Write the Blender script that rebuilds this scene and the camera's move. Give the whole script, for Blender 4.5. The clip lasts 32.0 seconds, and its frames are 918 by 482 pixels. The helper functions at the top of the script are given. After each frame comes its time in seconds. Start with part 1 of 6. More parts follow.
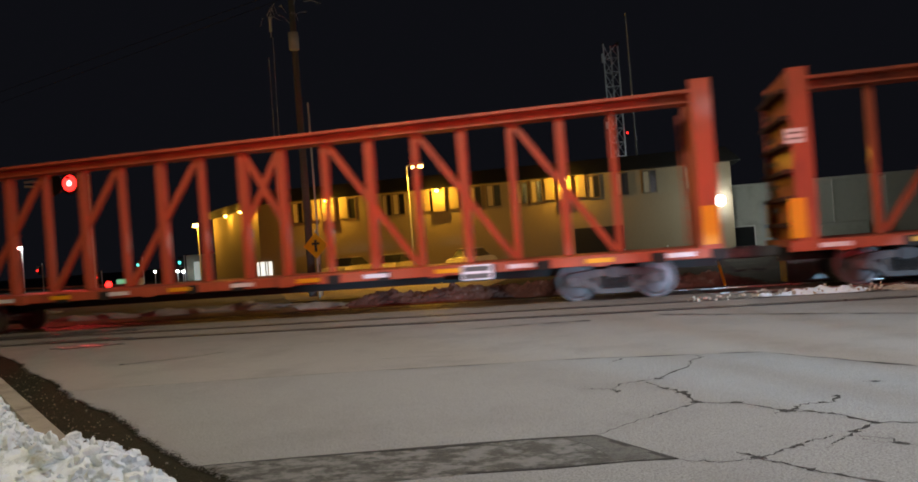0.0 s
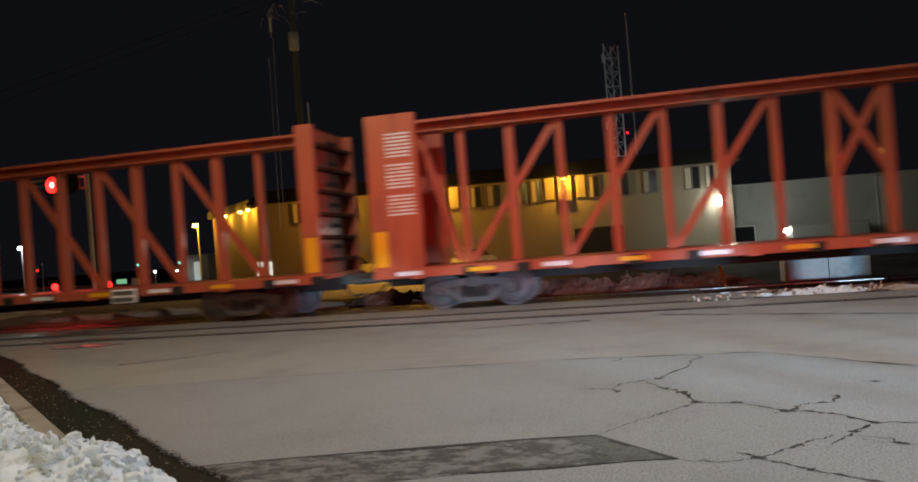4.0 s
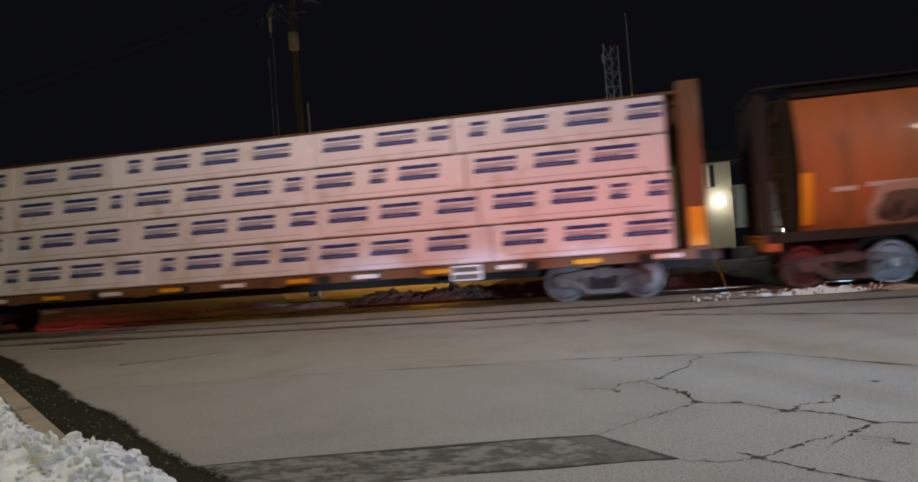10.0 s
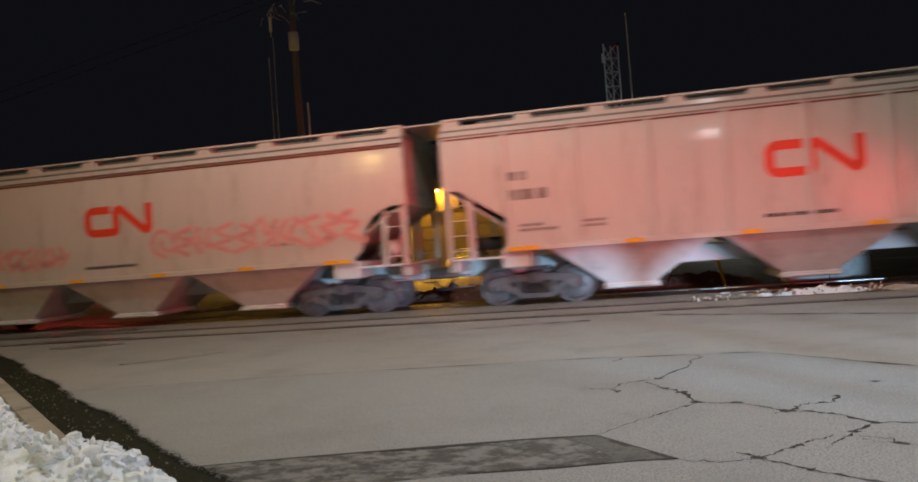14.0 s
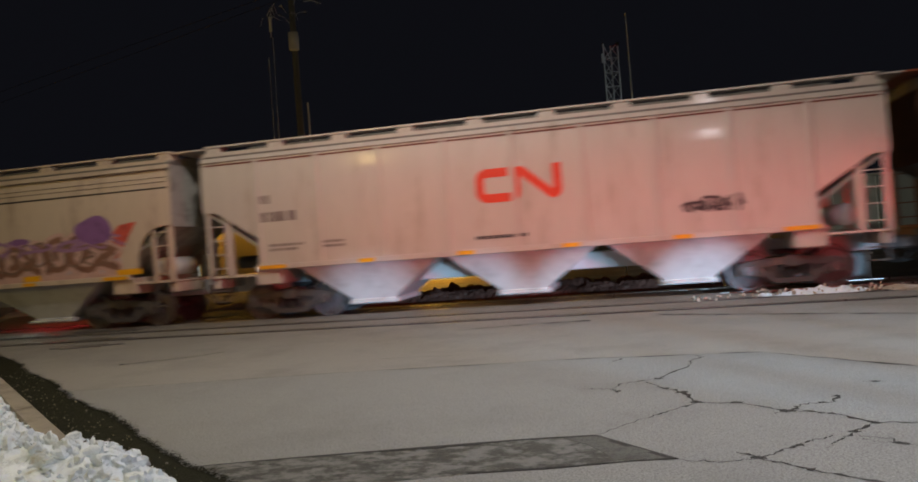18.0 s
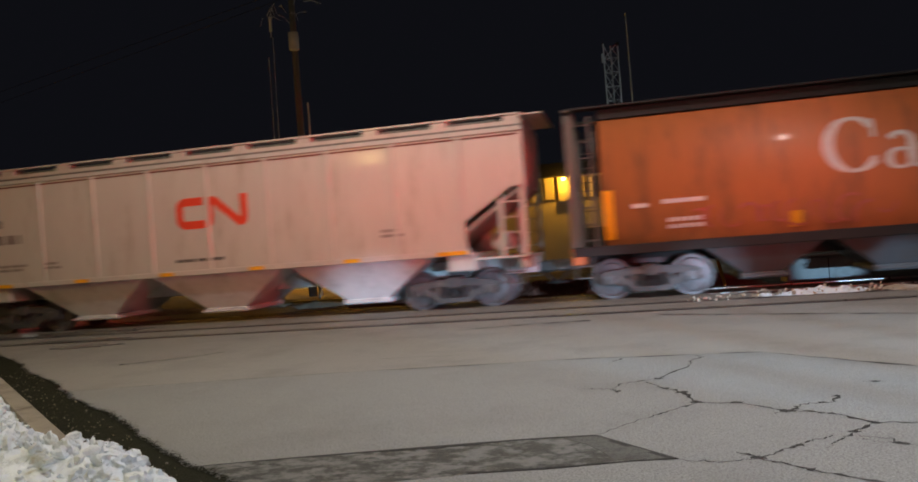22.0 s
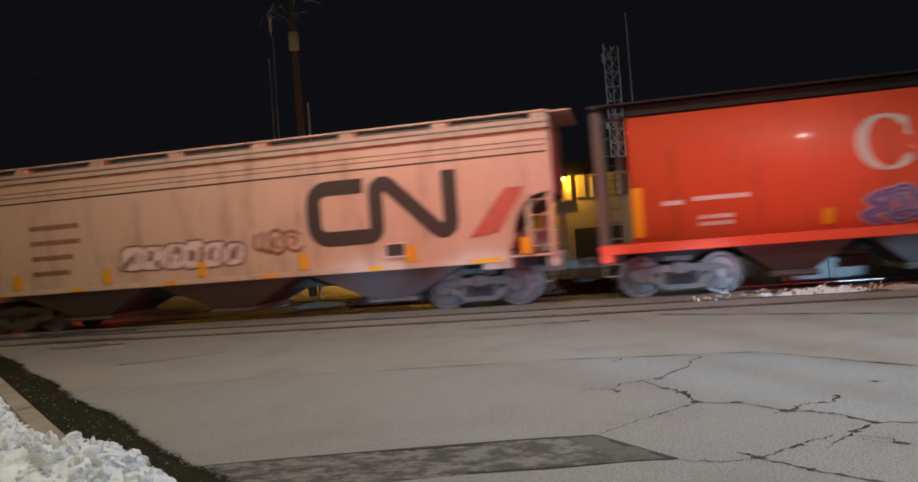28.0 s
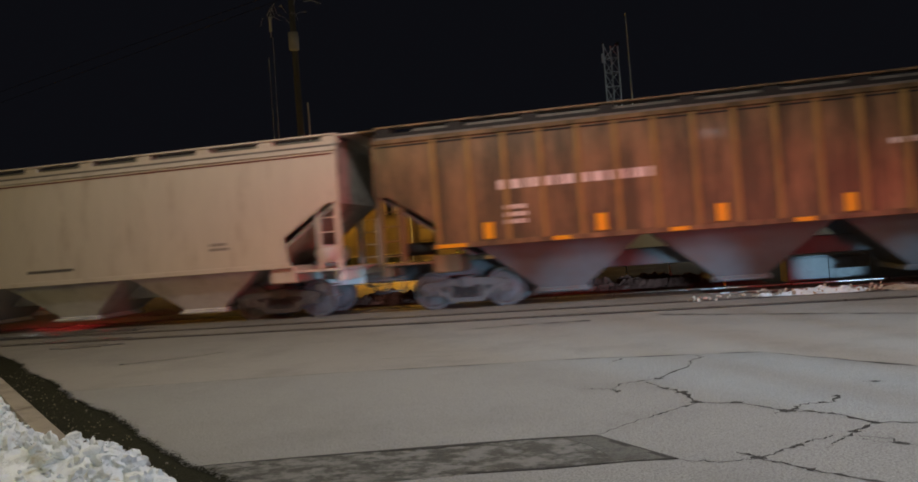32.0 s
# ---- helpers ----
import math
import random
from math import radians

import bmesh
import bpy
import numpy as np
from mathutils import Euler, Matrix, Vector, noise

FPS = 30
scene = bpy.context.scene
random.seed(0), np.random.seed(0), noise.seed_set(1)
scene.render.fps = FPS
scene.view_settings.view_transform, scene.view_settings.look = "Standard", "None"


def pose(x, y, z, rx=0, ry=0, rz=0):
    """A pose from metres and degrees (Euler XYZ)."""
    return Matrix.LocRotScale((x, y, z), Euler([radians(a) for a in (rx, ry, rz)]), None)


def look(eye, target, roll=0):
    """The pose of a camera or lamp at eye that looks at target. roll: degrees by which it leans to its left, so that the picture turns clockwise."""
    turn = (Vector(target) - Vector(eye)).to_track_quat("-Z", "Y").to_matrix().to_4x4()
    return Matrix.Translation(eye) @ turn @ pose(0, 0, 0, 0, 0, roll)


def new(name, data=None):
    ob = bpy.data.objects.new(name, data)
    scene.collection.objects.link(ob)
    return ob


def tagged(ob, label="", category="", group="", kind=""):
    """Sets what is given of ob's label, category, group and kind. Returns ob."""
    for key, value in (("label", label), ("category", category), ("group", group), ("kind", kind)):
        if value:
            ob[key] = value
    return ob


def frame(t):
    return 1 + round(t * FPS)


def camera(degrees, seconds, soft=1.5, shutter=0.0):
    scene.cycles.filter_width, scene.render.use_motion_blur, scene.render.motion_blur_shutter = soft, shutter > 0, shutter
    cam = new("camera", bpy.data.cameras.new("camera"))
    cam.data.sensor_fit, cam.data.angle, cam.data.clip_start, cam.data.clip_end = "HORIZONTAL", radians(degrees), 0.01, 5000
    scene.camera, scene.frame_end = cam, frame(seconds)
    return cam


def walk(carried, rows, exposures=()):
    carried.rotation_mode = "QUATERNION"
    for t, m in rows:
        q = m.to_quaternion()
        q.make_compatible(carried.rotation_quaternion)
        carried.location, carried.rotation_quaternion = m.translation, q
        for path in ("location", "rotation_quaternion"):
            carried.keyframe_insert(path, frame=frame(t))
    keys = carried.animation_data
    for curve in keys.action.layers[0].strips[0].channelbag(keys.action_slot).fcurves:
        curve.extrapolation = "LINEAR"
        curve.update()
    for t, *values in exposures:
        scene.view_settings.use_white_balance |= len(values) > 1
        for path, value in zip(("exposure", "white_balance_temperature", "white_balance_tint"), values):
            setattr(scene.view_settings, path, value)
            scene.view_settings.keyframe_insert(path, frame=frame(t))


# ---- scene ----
# The camera stands still on a snowy kerb, eye height 1.5 m, looking across a level crossing at night.
EYE = (0.0, 0.0, 1.51)
cam = camera(61.8, 32.0, soft=1.75, shutter=0.40)
STAND = look(EYE, (EYE[0] - 0.21761, EYE[1] + 0.97602, EYE[2] + 0.00588), -4.372)
walk(cam, [(0.0, STAND), (32.0, STAND)], exposures=[(0.0, 0.0), (8.3, 0.0), (9.0, -0.06), (9.4, -0.2), (10.0, -0.28), (11.0, -0.04), (12.0, 0.0), (17.2, 0.0), (18.0, -0.08), (19.0, -0.2), (20.0, -0.1), (21.0, -0.1), (21.6, 0.0), (29.1, 0.0), (30.0, -0.22), (31.0, -0.2), (32.0, -0.22)])

SPEED = 14.395          # metres a second, towards -x
TRACK = 18.93           # y of the main track's centre line
SIDING = 15.70          # y of the second track, sunk in the paving
SECONDS = 32.0

# ---- night sky and lamps ----
world = bpy.data.worlds.new("night")
world.use_nodes = True
scene.world = world
world.node_tree.nodes["Background"].inputs[0].default_value = (0.0042, 0.0044, 0.0062, 1)
world.node_tree.nodes["Background"].inputs[1].default_value = 1.0


def lamp(name, kind, place, watts, colour, target=None, size=0.1, cone=None, blend=0.5):
    data = bpy.data.lights.new(name, kind)
    data.energy, data.color = watts, colour
    if kind == "AREA":
        data.size = size
    else:
        data.shadow_soft_size = size
    if kind == "SPOT":
        data.spot_size, data.spot_blend = radians(cone), blend
    ob = new(name, data)
    ob.matrix_world = look(place, target) if target else Matrix.Translation(place)
    return ob


STREET = (1.0, 0.90, 0.84)
SODIUM = (1.0, 0.48, 0.035)
COOL = (0.42, 0.72, 1.0)
RED = (1.0, 0.05, 0.05)
lamp("unseen_overhead_light", "SPOT", (-4.0, 9.8, 10.0), 2250, STREET, (-3.8, 11.4, 0.0), 0.25, 152, 0.4)
# added to brighten the road on the right without reaching the train
lamp("unseen_overhead_light", "SPOT", (4.0, 6.0, 8.5), 2300, (0.93, 0.92, 1.0), (3.6, 8.4, 0.0), 0.25, 108, 0.8)
lamp("unseen_overhead_light", "POINT", (-14.0, -6.0, 9.5), 800, (1.0, 0.76, 0.24), size=0.25)
# added, with no known source, to give the road's left more warm light
lamp("unseen_overhead_light", "POINT", (-12.0, 0.5, 10.5), 1080, (1.0, 0.72, 0.20), size=0.25)
for source, aim in ((7.4, -6.5), (7.4, -3.8), (8.6, -1.2), (8.6, 1.4)):
    lamp("headlight", "SPOT", (source, -1.5, 0.75), 18500, COOL, (aim, 18.0, 0.12), 0.08, 7.6, 1.0)
lamp("headlight", "SPOT", (8.6, -1.5, 0.75), 9000, COOL, (5.0, 21.7, 0.22), 0.08, 5.0, 0.8)
for aim, watts in ((-7.0, 3800), (-3.4, 4500), (0.6, 4800), (3.8, 2800)):
    lamp("signal_beam", "SPOT", (8.5, 5.0, 2.6), watts, RED, (aim, 17.3, 2.0), 1.3, 22, 1.0)
lamp("signal_beam", "SPOT", (8.5, 5.0, 2.9), 1250, RED, (-3.0, 15.5, 0.0), 0.12, 74, 1.0)
lamp("unseen_overhead_light", "POINT", (3.5, 1.8, 6.5), 300, (0.97, 0.93, 0.97), size=0.11)
# added unseen fill that brightens the lattice tower behind the building
lamp("tower_fill_light", "POINT", (5.0, 63.0, 7.0), 700, (0.9, 0.97, 1.0), size=0.2)

# ---- materials ----


def mat(name, col, rough=0.6, metal=0.0, var=0.25, scale=3.0, stain=None, amount=0.0, stain_scale=0.5, bump=0.2,
        bump_scale=60.0, stretch=(1, 1, 1), glow=0.0, random_tint=0.0, spec=0.5, wet=0.0, crisp=0.0, cover=1.0, coat=0.0, edge=0.09):
    """A surface with grain, a larger stain, relief and uneven gloss, in metres of its own object."""
    m = bpy.data.materials.new(name)
    m.use_nodes = True
    nt = m.node_tree
    n, ln = nt.nodes, nt.links
    b = n["Principled BSDF"]
    b.inputs["Metallic"].default_value = metal
    b.inputs["Specular IOR Level"].default_value = spec
    b.inputs["Coat Weight"].default_value = coat
    b.inputs["Coat Roughness"].default_value = 0.13
    co = n.new("ShaderNodeTexCoord")
    mp = n.new("ShaderNodeMapping")
    mp.inputs["Scale"].default_value = stretch
    ln.new(co.outputs["Object"], mp.inputs["Vector"])
    g = n.new("ShaderNodeTexNoise")
    g.inputs["Scale"].default_value = scale
    g.inputs["Detail"].default_value = 6
    g.inputs["Roughness"].default_value = 0.65
    ln.new(mp.outputs[0], g.inputs["Vector"])
    ramp = n.new("ShaderNodeMix")
    ramp.data_type = "RGBA"
    ramp.inputs[6].default_value = (*[min(1, c * (1 - var)) for c in col], 1)
    ramp.inputs[7].default_value = (*[min(1, c * (1 + var)) for c in col], 1)
    if crisp:
        cr = n.new("ShaderNodeMapRange")
        cr.inputs["From Min"].default_value = 0.5 - crisp
        cr.inputs["From Max"].default_value = 0.5 + crisp
        ln.new(g.outputs["Fac"], cr.inputs["Value"])
        ln.new(cr.outputs[0], ramp.inputs[0])
    else:
        ln.new(g.outputs["Fac"], ramp.inputs[0])
    out = ramp.outputs[2]
    if stain:
        s = n.new("ShaderNodeTexNoise")
        s.inputs["Scale"].default_value = stain_scale
        s.inputs["Detail"].default_value = 8
        s.inputs["Roughness"].default_value = 0.7
        ln.new(mp.outputs[0], s.inputs["Vector"])
        r = n.new("ShaderNodeMapRange")
        r.inputs["From Min"].default_value = 0.71 - 0.30 * amount - edge
        r.inputs["From Max"].default_value = 0.71 - 0.30 * amount + edge
        r.inputs["To Max"].default_value = cover
        ln.new(s.outputs["Fac"], r.inputs["Value"])
        x = n.new("ShaderNodeMix")
        x.data_type = "RGBA"
        x.inputs[7].default_value = (*stain, 1)
        ln.new(r.outputs[0], x.inputs[0])
        ln.new(out, x.inputs[6])
        out = x.outputs[2]
    if random_tint:
        oi = n.new("ShaderNodeObjectInfo")
        hv = n.new("ShaderNodeHueSaturation")
        mr = n.new("ShaderNodeMapRange")
        mr.inputs["To Min"].default_value = 1 - random_tint
        mr.inputs["To Max"].default_value = 1 + random_tint
        ln.new(oi.outputs["Random"], mr.inputs["Value"])
        ln.new(mr.outputs[0], hv.inputs["Value"])
        ln.new(out, hv.inputs["Color"])
        out = hv.outputs[0]
    ln.new(out, b.inputs["Base Color"])
    rr = n.new("ShaderNodeMapRange")
    rr.inputs["To Min"].default_value = max(0.03, rough - 0.12 - wet)
    rr.inputs["To Max"].default_value = min(1.0, rough + 0.12)
    ln.new(g.outputs["Fac"], rr.inputs["Value"])
    ln.new(rr.outputs[0], b.inputs["Roughness"])
    if bump:
        h = n.new("ShaderNodeTexNoise")
        h.inputs["Scale"].default_value = bump_scale
        h.inputs["Detail"].default_value = 4
        ln.new(co.outputs["Object"], h.inputs["Vector"])
        bp = n.new("ShaderNodeBump")
        bp.inputs["Strength"].default_value = bump
        bp.inputs["Distance"].default_value = 0.02
        ln.new(h.outputs["Fac"], bp.inputs["Height"])
        ln.new(bp.outputs[0], b.inputs["Normal"])
    if glow:
        b.inputs["Emission Color"].default_value = (*col, 1)
        b.inputs["Emission Strength"].default_value = glow
    return m


ASPHALT = mat("asphalt", (0.262, 0.250, 0.226), 0.8, var=0.42, scale=58, stain=(0.14, 0.136, 0.125), amount=0.45, stain_scale=0.9, bump=0.45, bump_scale=150, crisp=0.16, cover=0.42)
LANE = mat("newer_asphalt", (0.236, 0.238, 0.228), 0.8, var=0.46, scale=64, stain=(0.15, 0.148, 0.14), amount=0.5, stain_scale=0.6, bump=0.5, bump_scale=150, crisp=0.16, cover=0.35)
PATCH = mat("asphalt_patch", (0.048, 0.05, 0.04), 0.75, var=0.6, scale=22, stain=(0.20, 0.2, 0.185), amount=0.66, stain_scale=6.0, bump=0.6, bump_scale=110, crisp=0.2, edge=0.06, stretch=(0.75, 1.1, 1), cover=0.85)
PATCH_GREY = mat("patch_filler", (0.095, 0.097, 0.085), 0.8, var=0.4, scale=40, stain=(0.05, 0.05, 0.045), amount=0.4, stain_scale=6, bump=0.4, bump_scale=120, crisp=0.2)
WET = mat("wet_asphalt", (0.12, 0.115, 0.105), 0.36, var=0.4, scale=4, bump=0.4, bump_scale=9, wet=0.1)
GUTTER = mat("wet_gutter", (0.016, 0.017, 0.008), 0.8, var=0.6, scale=60, stain=(0.032, 0.032, 0.019), amount=0.35, stain_scale=7, bump=0.7, bump_scale=90, spec=0.12)
CRACK = mat("crack_filler", (0.022, 0.020, 0.018), 0.8, var=0.3, scale=20)
CONCRETE = mat("concrete", (0.27, 0.24, 0.19), 0.85, var=0.25, scale=10, stain=(0.14, 0.12, 0.09), amount=0.4, stain_scale=2, bump=0.3)
SNOW = mat("snow", (0.80, 0.87, 0.93), 0.6, var=0.10, scale=14, stain=(0.52, 0.48, 0.38), amount=0.16, stain_scale=5.0, bump=0.6, bump_scale=45)
EARTH_RIDGE = mat("brown_earth_ridge", (0.17, 0.075, 0.055), 0.85, spec=0.1, var=0.5, scale=7, stain=(0.36, 0.27, 0.23), amount=0.16, stain_scale=1.6, bump=1.0, bump_scale=16)
TAN_SNOW = mat("tan_snow", (0.44, 0.36, 0.28), 0.7, var=0.25, scale=5, stain=(0.26, 0.19, 0.13), amount=0.4, stain_scale=0.9, bump=0.7, bump_scale=22)
DIRT = mat("wet_dirt", (0.055, 0.043, 0.034), 0.85, spec=0.08, var=0.5, scale=2, stain=(0.14, 0.12, 0.10), amount=0.35, stain_scale=0.3, bump=0.8, bump_scale=12)
BALLAST = mat("ballast", (0.10, 0.06, 0.048), 0.9, spec=0.08, var=0.5, scale=14, stain=(0.16, 0.13, 0.11), amount=0.3, stain_scale=2, bump=1.0, bump_scale=18)
PANEL = mat("crossing_panel", (0.12, 0.095, 0.08), 0.6, var=0.35, scale=6, stain=(0.06, 0.045, 0.04), amount=0.4, stain_scale=1.5, random_tint=0.25, spec=0.08)
RAIL = mat("rail_steel", (0.42, 0.38, 0.35), 0.3, 1.0, var=0.2, scale=8, stain=(0.10, 0.06, 0.04), amount=0.3, stain_scale=6)
STEEL = mat("truck_steel", (0.085, 0.08, 0.08), 0.55, 0.2, var=0.4, scale=7, stain=(0.20, 0.15, 0.12), amount=0.35, stain_scale=2.5, bump=0.4)
WHEEL = mat("wheel_steel", (0.17, 0.16, 0.165), 0.45, 0.5, var=0.3, scale=9, stain=(0.09, 0.06, 0.05), amount=0.4, stain_scale=3)
DARK = mat("near_black", (0.018, 0.016, 0.015), 0.8, var=0.5, scale=5)
YELLOW = mat("yellow_reflector", (0.85, 0.42, 0.01), 0.4, var=0.1, scale=8, stain=(0.5, 0.25, 0.03), amount=0.25, stain_scale=8)
WHITE_TAPE = mat("white_reflector", (0.85, 0.82, 0.85), 0.35, var=0.12, scale=10, stain=(0.45, 0.38, 0.36), amount=0.3, stain_scale=7)
MARK = mat("white_stencil", (0.74, 0.70, 0.68), 0.6, var=0.15, scale=9, stain=(0.50, 0.30, 0.25), amount=0.3, stain_scale=4)
RUST_LINE = mat("rusty_seam", (0.16, 0.05, 0.035), 0.8, var=0.4, scale=6)
BLACK_MARK = mat("black_stencil", (0.05, 0.045, 0.045), 0.6, var=0.3, scale=9)
GREY_MARK = mat("faded_stencil", (0.22, 0.18, 0.17), 0.7, var=0.3, scale=9, stain=(0.4, 0.35, 0.3), amount=0.4, stain_scale=5)
RED_MARK = mat("red_emblem", (0.72, 0.06, 0.025), 0.5, var=0.15, scale=7)


def paint(name, col, stain, amount=0.3, rough=0.55, var=0.12, coat=0.08):
    """Weathered car paint with streaks that run down the side."""
    return mat(name, col, rough, var=var, scale=2.2, stain=stain, amount=amount, stain_scale=0.8, bump=0.10, bump_scale=9, stretch=(2.2, 1, 0.45), coat=coat)


WHITE_PAINT = paint("pale_grey_paint", (0.54, 0.50, 0.45), (0.36, 0.30, 0.24), 0.25, 0.5, coat=0.45)
CREAM_PAINT = paint("cream_paint", (0.62, 0.55, 0.47), (0.44, 0.35, 0.28), 0.25)
BEIGE_PAINT = paint("beige_paint", (0.60, 0.49, 0.39), (0.36, 0.26, 0.20), 0.35)
RED_PAINT = paint("red_paint", (0.76, 0.085, 0.030), (0.50, 0.07, 0.03), 0.30)
FADED_RED = paint("faded_red_paint", (0.52, 0.145, 0.045), (0.29, 0.10, 0.042), 0.45)
SUN_RED = paint("sun_bleached_red_paint", (0.62, 0.15, 0.045), (0.42, 0.11, 0.04), 0.4)
TAN_RUST = paint("tan_brown_paint", (0.17, 0.075, 0.032), (0.08, 0.04, 0.022), 0.4)
BROWN_PAINT = paint("oxide_red_paint", (0.29, 0.078, 0.029), (0.16, 0.05, 0.026), 0.4)
ORANGE_PAINT = paint("orange_red_paint", (0.45, 0.098, 0.045), (0.27, 0.065, 0.038), 0.4)
RUSTY_PAINT = paint("rusty_orange_paint", (0.25, 0.15, 0.072), (0.085, 0.06, 0.03), 0.75)
OCHRE_POST = paint("ochre_post_paint", (0.36, 0.225, 0.065), (0.13, 0.085, 0.04), 0.55)
ROOF_STEEL = mat("galvanised_roof", (0.20, 0.185, 0.17), 0.6, 0.3, var=0.3, scale=4, stain=(0.10, 0.09, 0.08), amount=0.4, stain_scale=1.5)
PALE_END = mat("grimy_pale_end", (0.42, 0.42, 0.38), 0.95, var=0.3, scale=4, stain=(0.13, 0.10, 0.08), amount=0.35, stain_scale=1.2, spec=0.05)
# dark brown holds the shade between the cars as well as the grime
DARK_END = mat("shaded_grimy_end", (0.09, 0.045, 0.03), 0.95, var=0.3, scale=4, stain=(0.04, 0.03, 0.02), amount=0.4, stain_scale=1.2, spec=0.05)
DARK_ROOF = mat("black_roof", (0.013, 0.012, 0.012), 0.7, var=0.4, scale=4)
FRAME_GREY = mat("grey_end_frame", (0.13, 0.12, 0.11), 0.6, 0.1, var=0.3, scale=5, stain=(0.12, 0.09, 0.07), amount=0.4, stain_scale=2)
GALV = mat("pale_hopper_steel", (0.62, 0.63, 0.63), 0.55, 0.0, var=0.2, scale=4, stain=(0.42, 0.42, 0.42), amount=0.3, stain_scale=1.4)
GREY_BAY = mat("grey_hopper_steel", (0.11, 0.11, 0.115), 0.6, 0.1, var=0.3, scale=4, stain=(0.12, 0.09, 0.08), amount=0.4, stain_scale=1.4)
WRAP = mat("white_lumber_wrap", (0.84, 0.80, 0.90), 0.4, var=0.06, scale=5, stain=(0.62, 0.55, 0.52), amount=0.3, stain_scale=1.2, bump=0.5, bump_scale=6, random_tint=0.06)
BLUE_PRINT = mat("blue_print", (0.010, 0.040, 0.24), 0.45, var=0.25, scale=8, stain=(0.25, 0.25, 0.38), amount=0.2, stain_scale=5)
PALE_PRINT = mat("pale_blue_print", (0.50, 0.46, 0.56), 0.45, var=0.2, scale=8)
GAP = mat("shaded_lumber_gap", (0.06, 0.045, 0.03), 0.9, var=0.4, scale=6)
SPRAYS = {k: mat("spray_" + k, c, 0.55, var=0.25, scale=5, stain=tuple(0.6 * v for v in c), amount=0.3, stain_scale=3) for k, c in {
    "black": (0.03, 0.027, 0.03), "chalk": (0.74, 0.64, 0.64), "smoke": (0.30, 0.26, 0.26), "umber": (0.20, 0.13, 0.10), "coral": (0.77, 0.108, 0.044), "navy": (0.03, 0.03, 0.13), "violet": (0.26, 0.12, 0.32), "lilac": (0.52, 0.44, 0.55),
    "brown": (0.27, 0.13, 0.09), "pink": (0.62, 0.30, 0.28), "red": (0.60, 0.10, 0.07), "blue": (0.12, 0.13, 0.40), "white": (0.66, 0.60, 0.60),
    "plum": (0.36, 0.20, 0.36), "blush": (0.76, 0.60, 0.70), "indigo": (0.17, 0.12, 0.40), "orange": (0.62, 0.17, 0.07), "yellow": (0.70, 0.42, 0.03), "haze": (0.62, 0.40, 0.36), "tan": (0.58, 0.42, 0.30), "ochre": (0.50, 0.26, 0.05), "rose": (0.50, 0.14, 0.11)}.items()}
FADED_GOLD = mat("nearly_gone_gold_emblem", (0.56, 0.21, 0.055), 0.55, var=0.2, scale=6, stain=(0.40, 0.12, 0.04), amount=0.4, stain_scale=3)
GOLD = mat("faded_gold_emblem", (0.62, 0.28, 0.04), 0.55, var=0.2, scale=6, stain=(0.45, 0.15, 0.05), amount=0.3, stain_scale=3)


